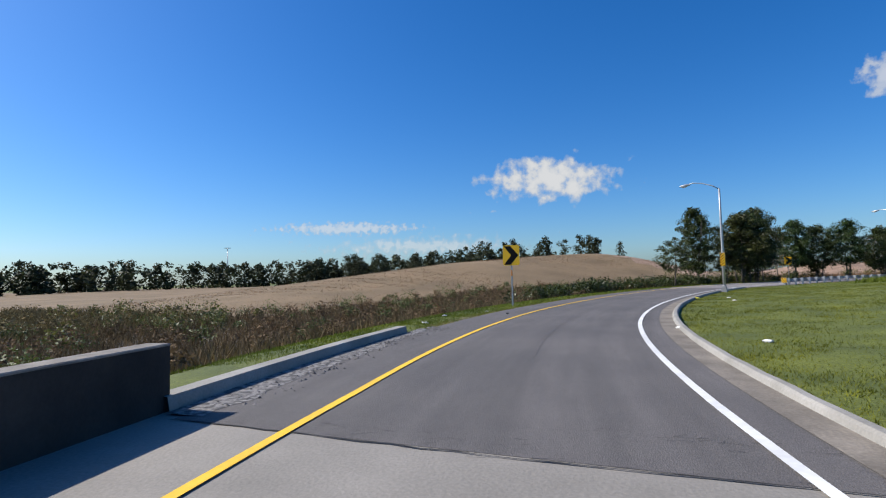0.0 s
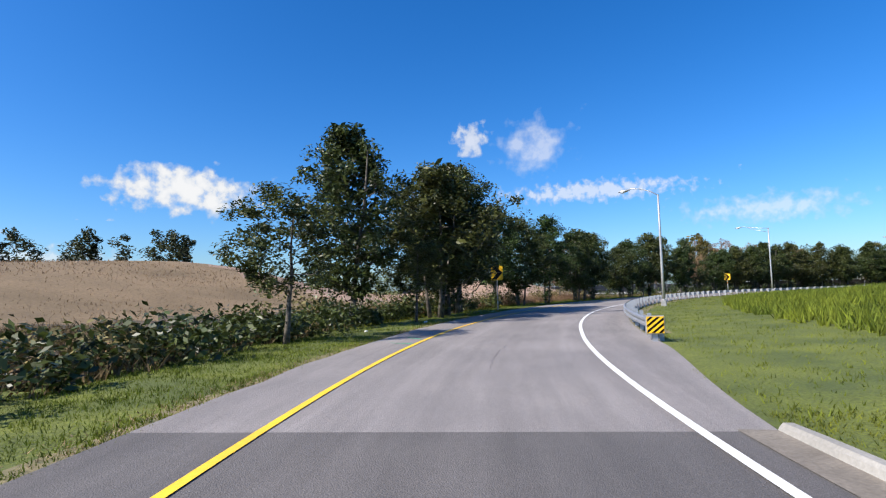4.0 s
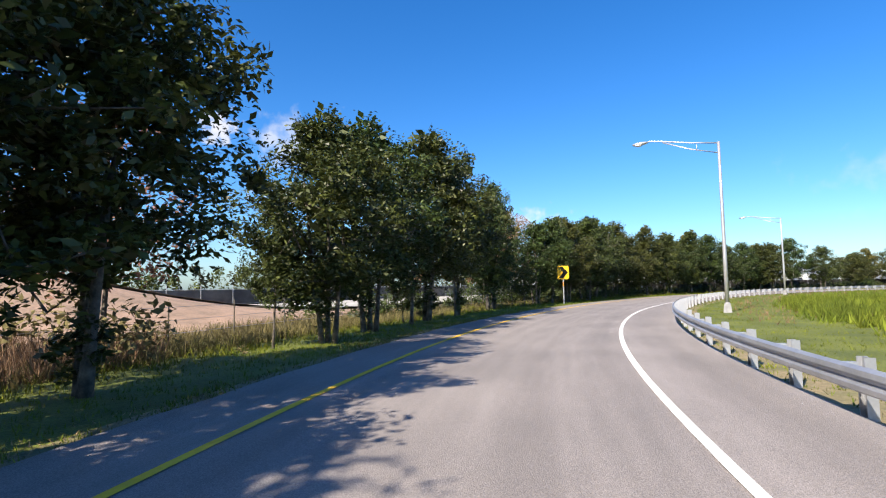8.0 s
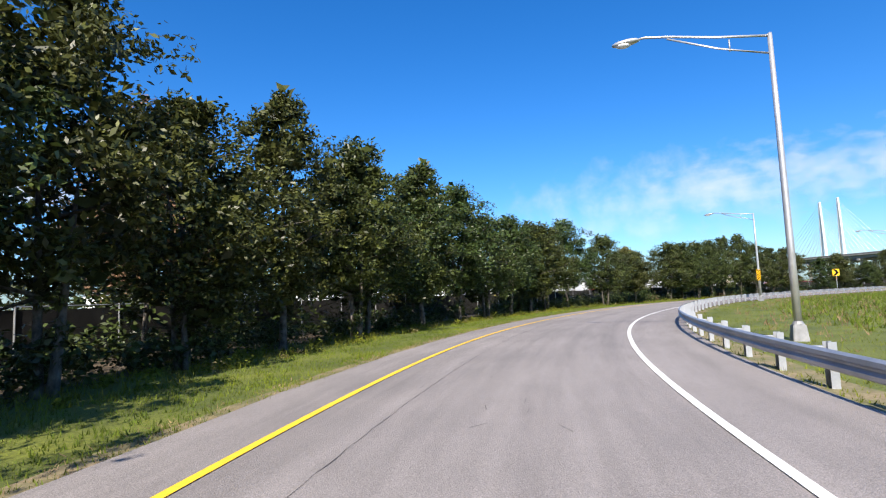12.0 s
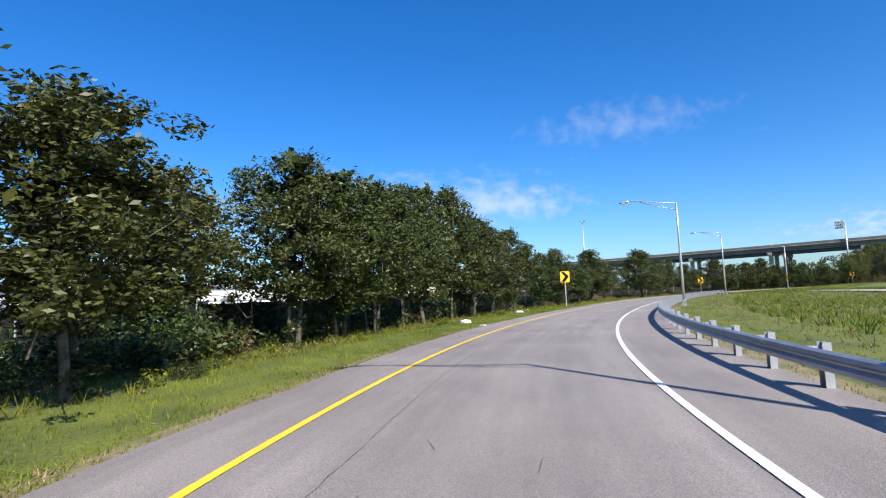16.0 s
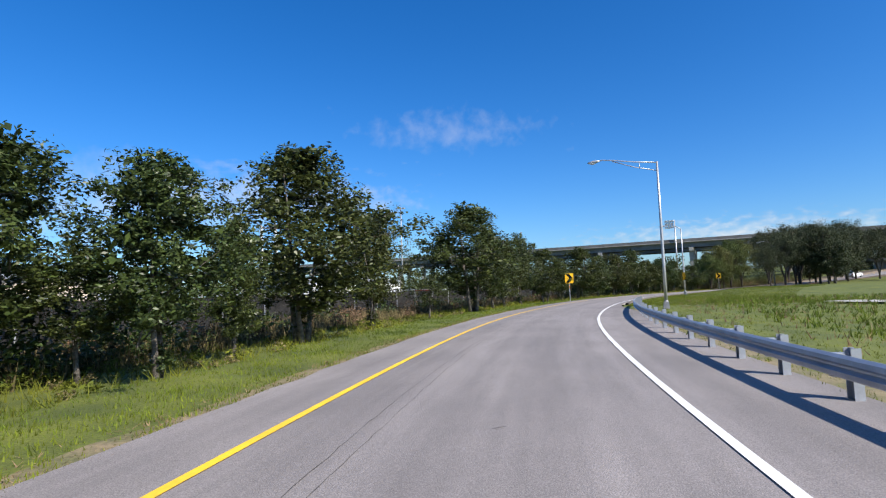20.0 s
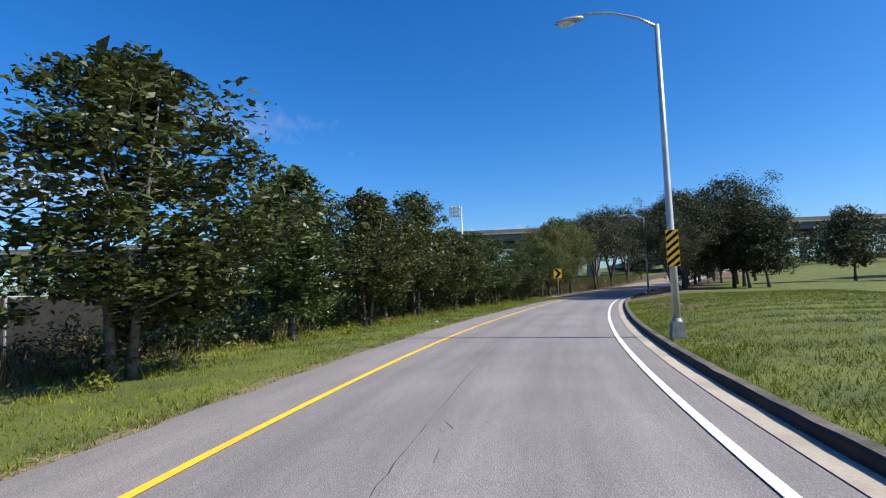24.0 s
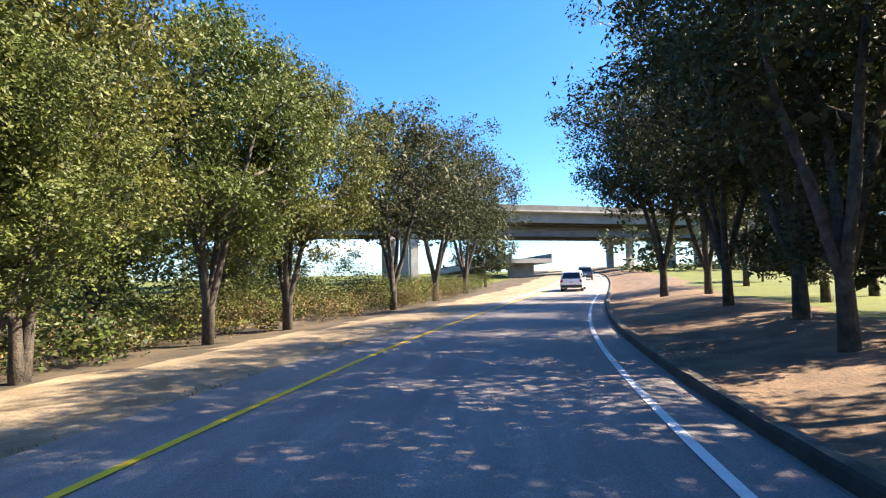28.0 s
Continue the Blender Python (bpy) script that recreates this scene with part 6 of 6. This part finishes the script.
for s0, s1, u0 in ((312, 318, 0.12), (338, 362, 0.0)):
    for k in range(int((s1 - s0) / 0.32)):
        s = s0 + 0.32 * k
        crack("scar", [(s, u0 + rs.uniform(-0.16, -0.06)), (s + rs.uniform(-0.08, 0.08), u0 + rs.uniform(0.05, 0.16))], rs.uniform(0.01, 0.028), "ladder-like dark wear mark", M_STAIN, seed=rs.randrange(999), wobble=0.03)

# broken asphalt and grit along the low kerb
M_BROKEN = material("broken pale asphalt", (0.25, 0.235, 0.225), (0.085, 0.08, 0.078), scale=9.0, rough=0.95, bump=1.0, bump_scale=45, fine=0.3, spread=(0.42, 0.58))
ribbon("broken_edge", 4.8, 14.0, [lambda s: 3.79, lambda s: 3.6, lambda s: 3.3 + 0.22 * noise.noise((s * 1.7, 1.0, 0)) + 0.05 * max(s - 9, 0)], [0.03, 0.016, 0.004], M_BROKEN, "crumbling strip of broken asphalt along the kerb", "road", step=0.25, jag=0.06)
rng = np.random.default_rng(61)
verts, faces = [], []
for _ in range(900):
    q = spot(rng.uniform(5.2, 14.5), 3.78 - abs(rng.normal()) * 0.32)
    r_ = rng.uniform(0.01, 0.045)
    base_ = len(verts)
    for k in range(5):
        a_ = k * 1.257 + rng.uniform(-0.3, 0.3)
        verts.append((q.x + math.cos(a_) * r_, q.y + math.sin(a_) * r_ * 0.8, 0.001))
    verts.append((q.x + rng.uniform(-0.3, 0.3) * r_, q.y, r_ * rng.uniform(0.4, 0.9)))
    faces += [(base_ + k, base_ + (k + 1) % 5, base_ + 5) for k in range(5)]
tagged(new("rubble", mesh("rubble", verts, faces, material("broken asphalt", (0.2, 0.19, 0.18), (0.09, 0.085, 0.08), scale=3.0, rough=0.95, island=0.5))), "crumbs of broken asphalt along the kerb", "rubble", kind="stuff")

# survey paint on the shoulder
M_GREEN_P = material("green survey paint", (0.03, 0.4, 0.2), scale=9.0, rough=0.8)
crack("survey_mark", [(60.75, 2.3), (61.35, 2.97)], 0.06, "green sprayed survey mark", M_GREEN_P, seed=21, wobble=0.03, z=0.008)
crack("survey_mark", [(59.8, 3.05), (59.5, 2.2)], 0.05, "green sprayed survey mark", M_GREEN_P, seed=22, wobble=0.03, z=0.008)

# ---- litter ----
M_PLASTIC = material("white plastic bag", (0.75, 0.74, 0.72), (0.55, 0.55, 0.54), scale=9.0, rough=0.5, fine=0.1)
M_TAPE = material("yellow wrapper", (0.75, 0.6, 0.05), (0.4, 0.4, 0.05), scale=14.0, rough=0.5)


def litter(name, label, x, y, size, mat, seed):
    rng = np.random.default_rng(seed)
    bm = bmesh.new()
    bmesh.ops.create_icosphere(bm, subdivisions=3, radius=1.0)
    for v in bm.verts:
        k = 1 + 0.35 * noise.noise(v.co * 2.2 + Vector((seed * 3.1, 0, 0))) + 0.15 * noise.noise(v.co * 6 + Vector((seed, 0, 0)))
        v.co = Vector((v.co.x * size[0], v.co.y * size[1], max(v.co.z * size[2], -0.02))) * k
    me = bpy.data.meshes.new(name)
    for f in bm.faces:
        f.smooth = True
    bm.to_mesh(me)
    bm.free()
    me.materials.append(mat)
    ob = new(name, me)
    s_, u_ = along([x], [y])
    zz = max(float(terrain([x], [y])[0][0]), 0.0 if abs(u_[0]) < 3.5 else -9) + 0.02
    ob.matrix_basis = pose(x, y, zz, 0, 0, float(rng.uniform(0, 360)))
    return tagged(ob, label, "litter")


litter("plastic_bag", "crumpled white plastic bag on the verge", 182.9, 57.0, (0.42, 0.24, 0.17), M_PLASTIC, 1)
litter("paper_scrap", "pale paper scrap at the pavement edge", 179.9, 58.0, (0.2, 0.1, 0.03), M_PLASTIC, 2)
litter("plastic_bag", "white plastic bag lying on grass", 190.9, 46.6, (0.36, 0.2, 0.13), M_PLASTIC, 3)
litter("plastic_bag", "white plastic bag by the pavement edge", 194.2, 43.2, (0.3, 0.18, 0.1), M_PLASTIC, 7)
litter("wrapper", "yellow wrapper lying on the kerb", 16.9, 31.3, (0.2, 0.1, 0.07), M_TAPE, 4)
for k, (s, u) in enumerate(((16, 4.6), (19, 5.2), (21, 4.2), (30, -5.0), (33, -4.6), (64, 5.4), (69, 4.8), (12, -4.4), (14.5, -3.0), (100, 4.6), (338, 4.9), (344, -5.6))):
    q = spot(s, u)
    litter("paper_scrap", "small white scrap of litter on grass", q.x, q.y, (0.11, 0.07, 0.035), M_PLASTIC, 10 + k)
litter("tyre_shred", "black tyre shred on the pavement", *spot(19.6, 2.85).xy, (0.16, 0.05, 0.025), M_TYRE, 30)

# ---- service path across the inner field ----
bm = bmesh.new()
pl = spline([(194, -6.5), (190, -4), (176, 2), (150, 6), (120, 4)], 2.0)
pt = np.gradient(pl, axis=0)
pt /= np.linalg.norm(pt, axis=1)[:, None]
rr = []
for c, t_ in zip(pl, pt):
    row = []
    for w in (-1.3, 0, 1.3):
        x, y = c[0] - t_[1] * w, c[1] + t_[0] * w
        row.append(bm.verts.new((x, y, float(terrain([x], [y])[0][0]) + 0.14)))
    rr.append(row)
for r0, r1 in zip(rr, rr[1:]):
    for k in range(2):
        bm.faces.new((r0[k], r0[k + 1], r1[k + 1], r1[k]))
bmesh.ops.recalc_face_normals(bm, faces=bm.faces)
me = bpy.data.meshes.new("path")
bm.to_mesh(me)
bm.free()
me.materials.append(M_YARD)
tagged(new("service_path", me), "narrow pale concrete path across the grass field", "path", kind="structure")
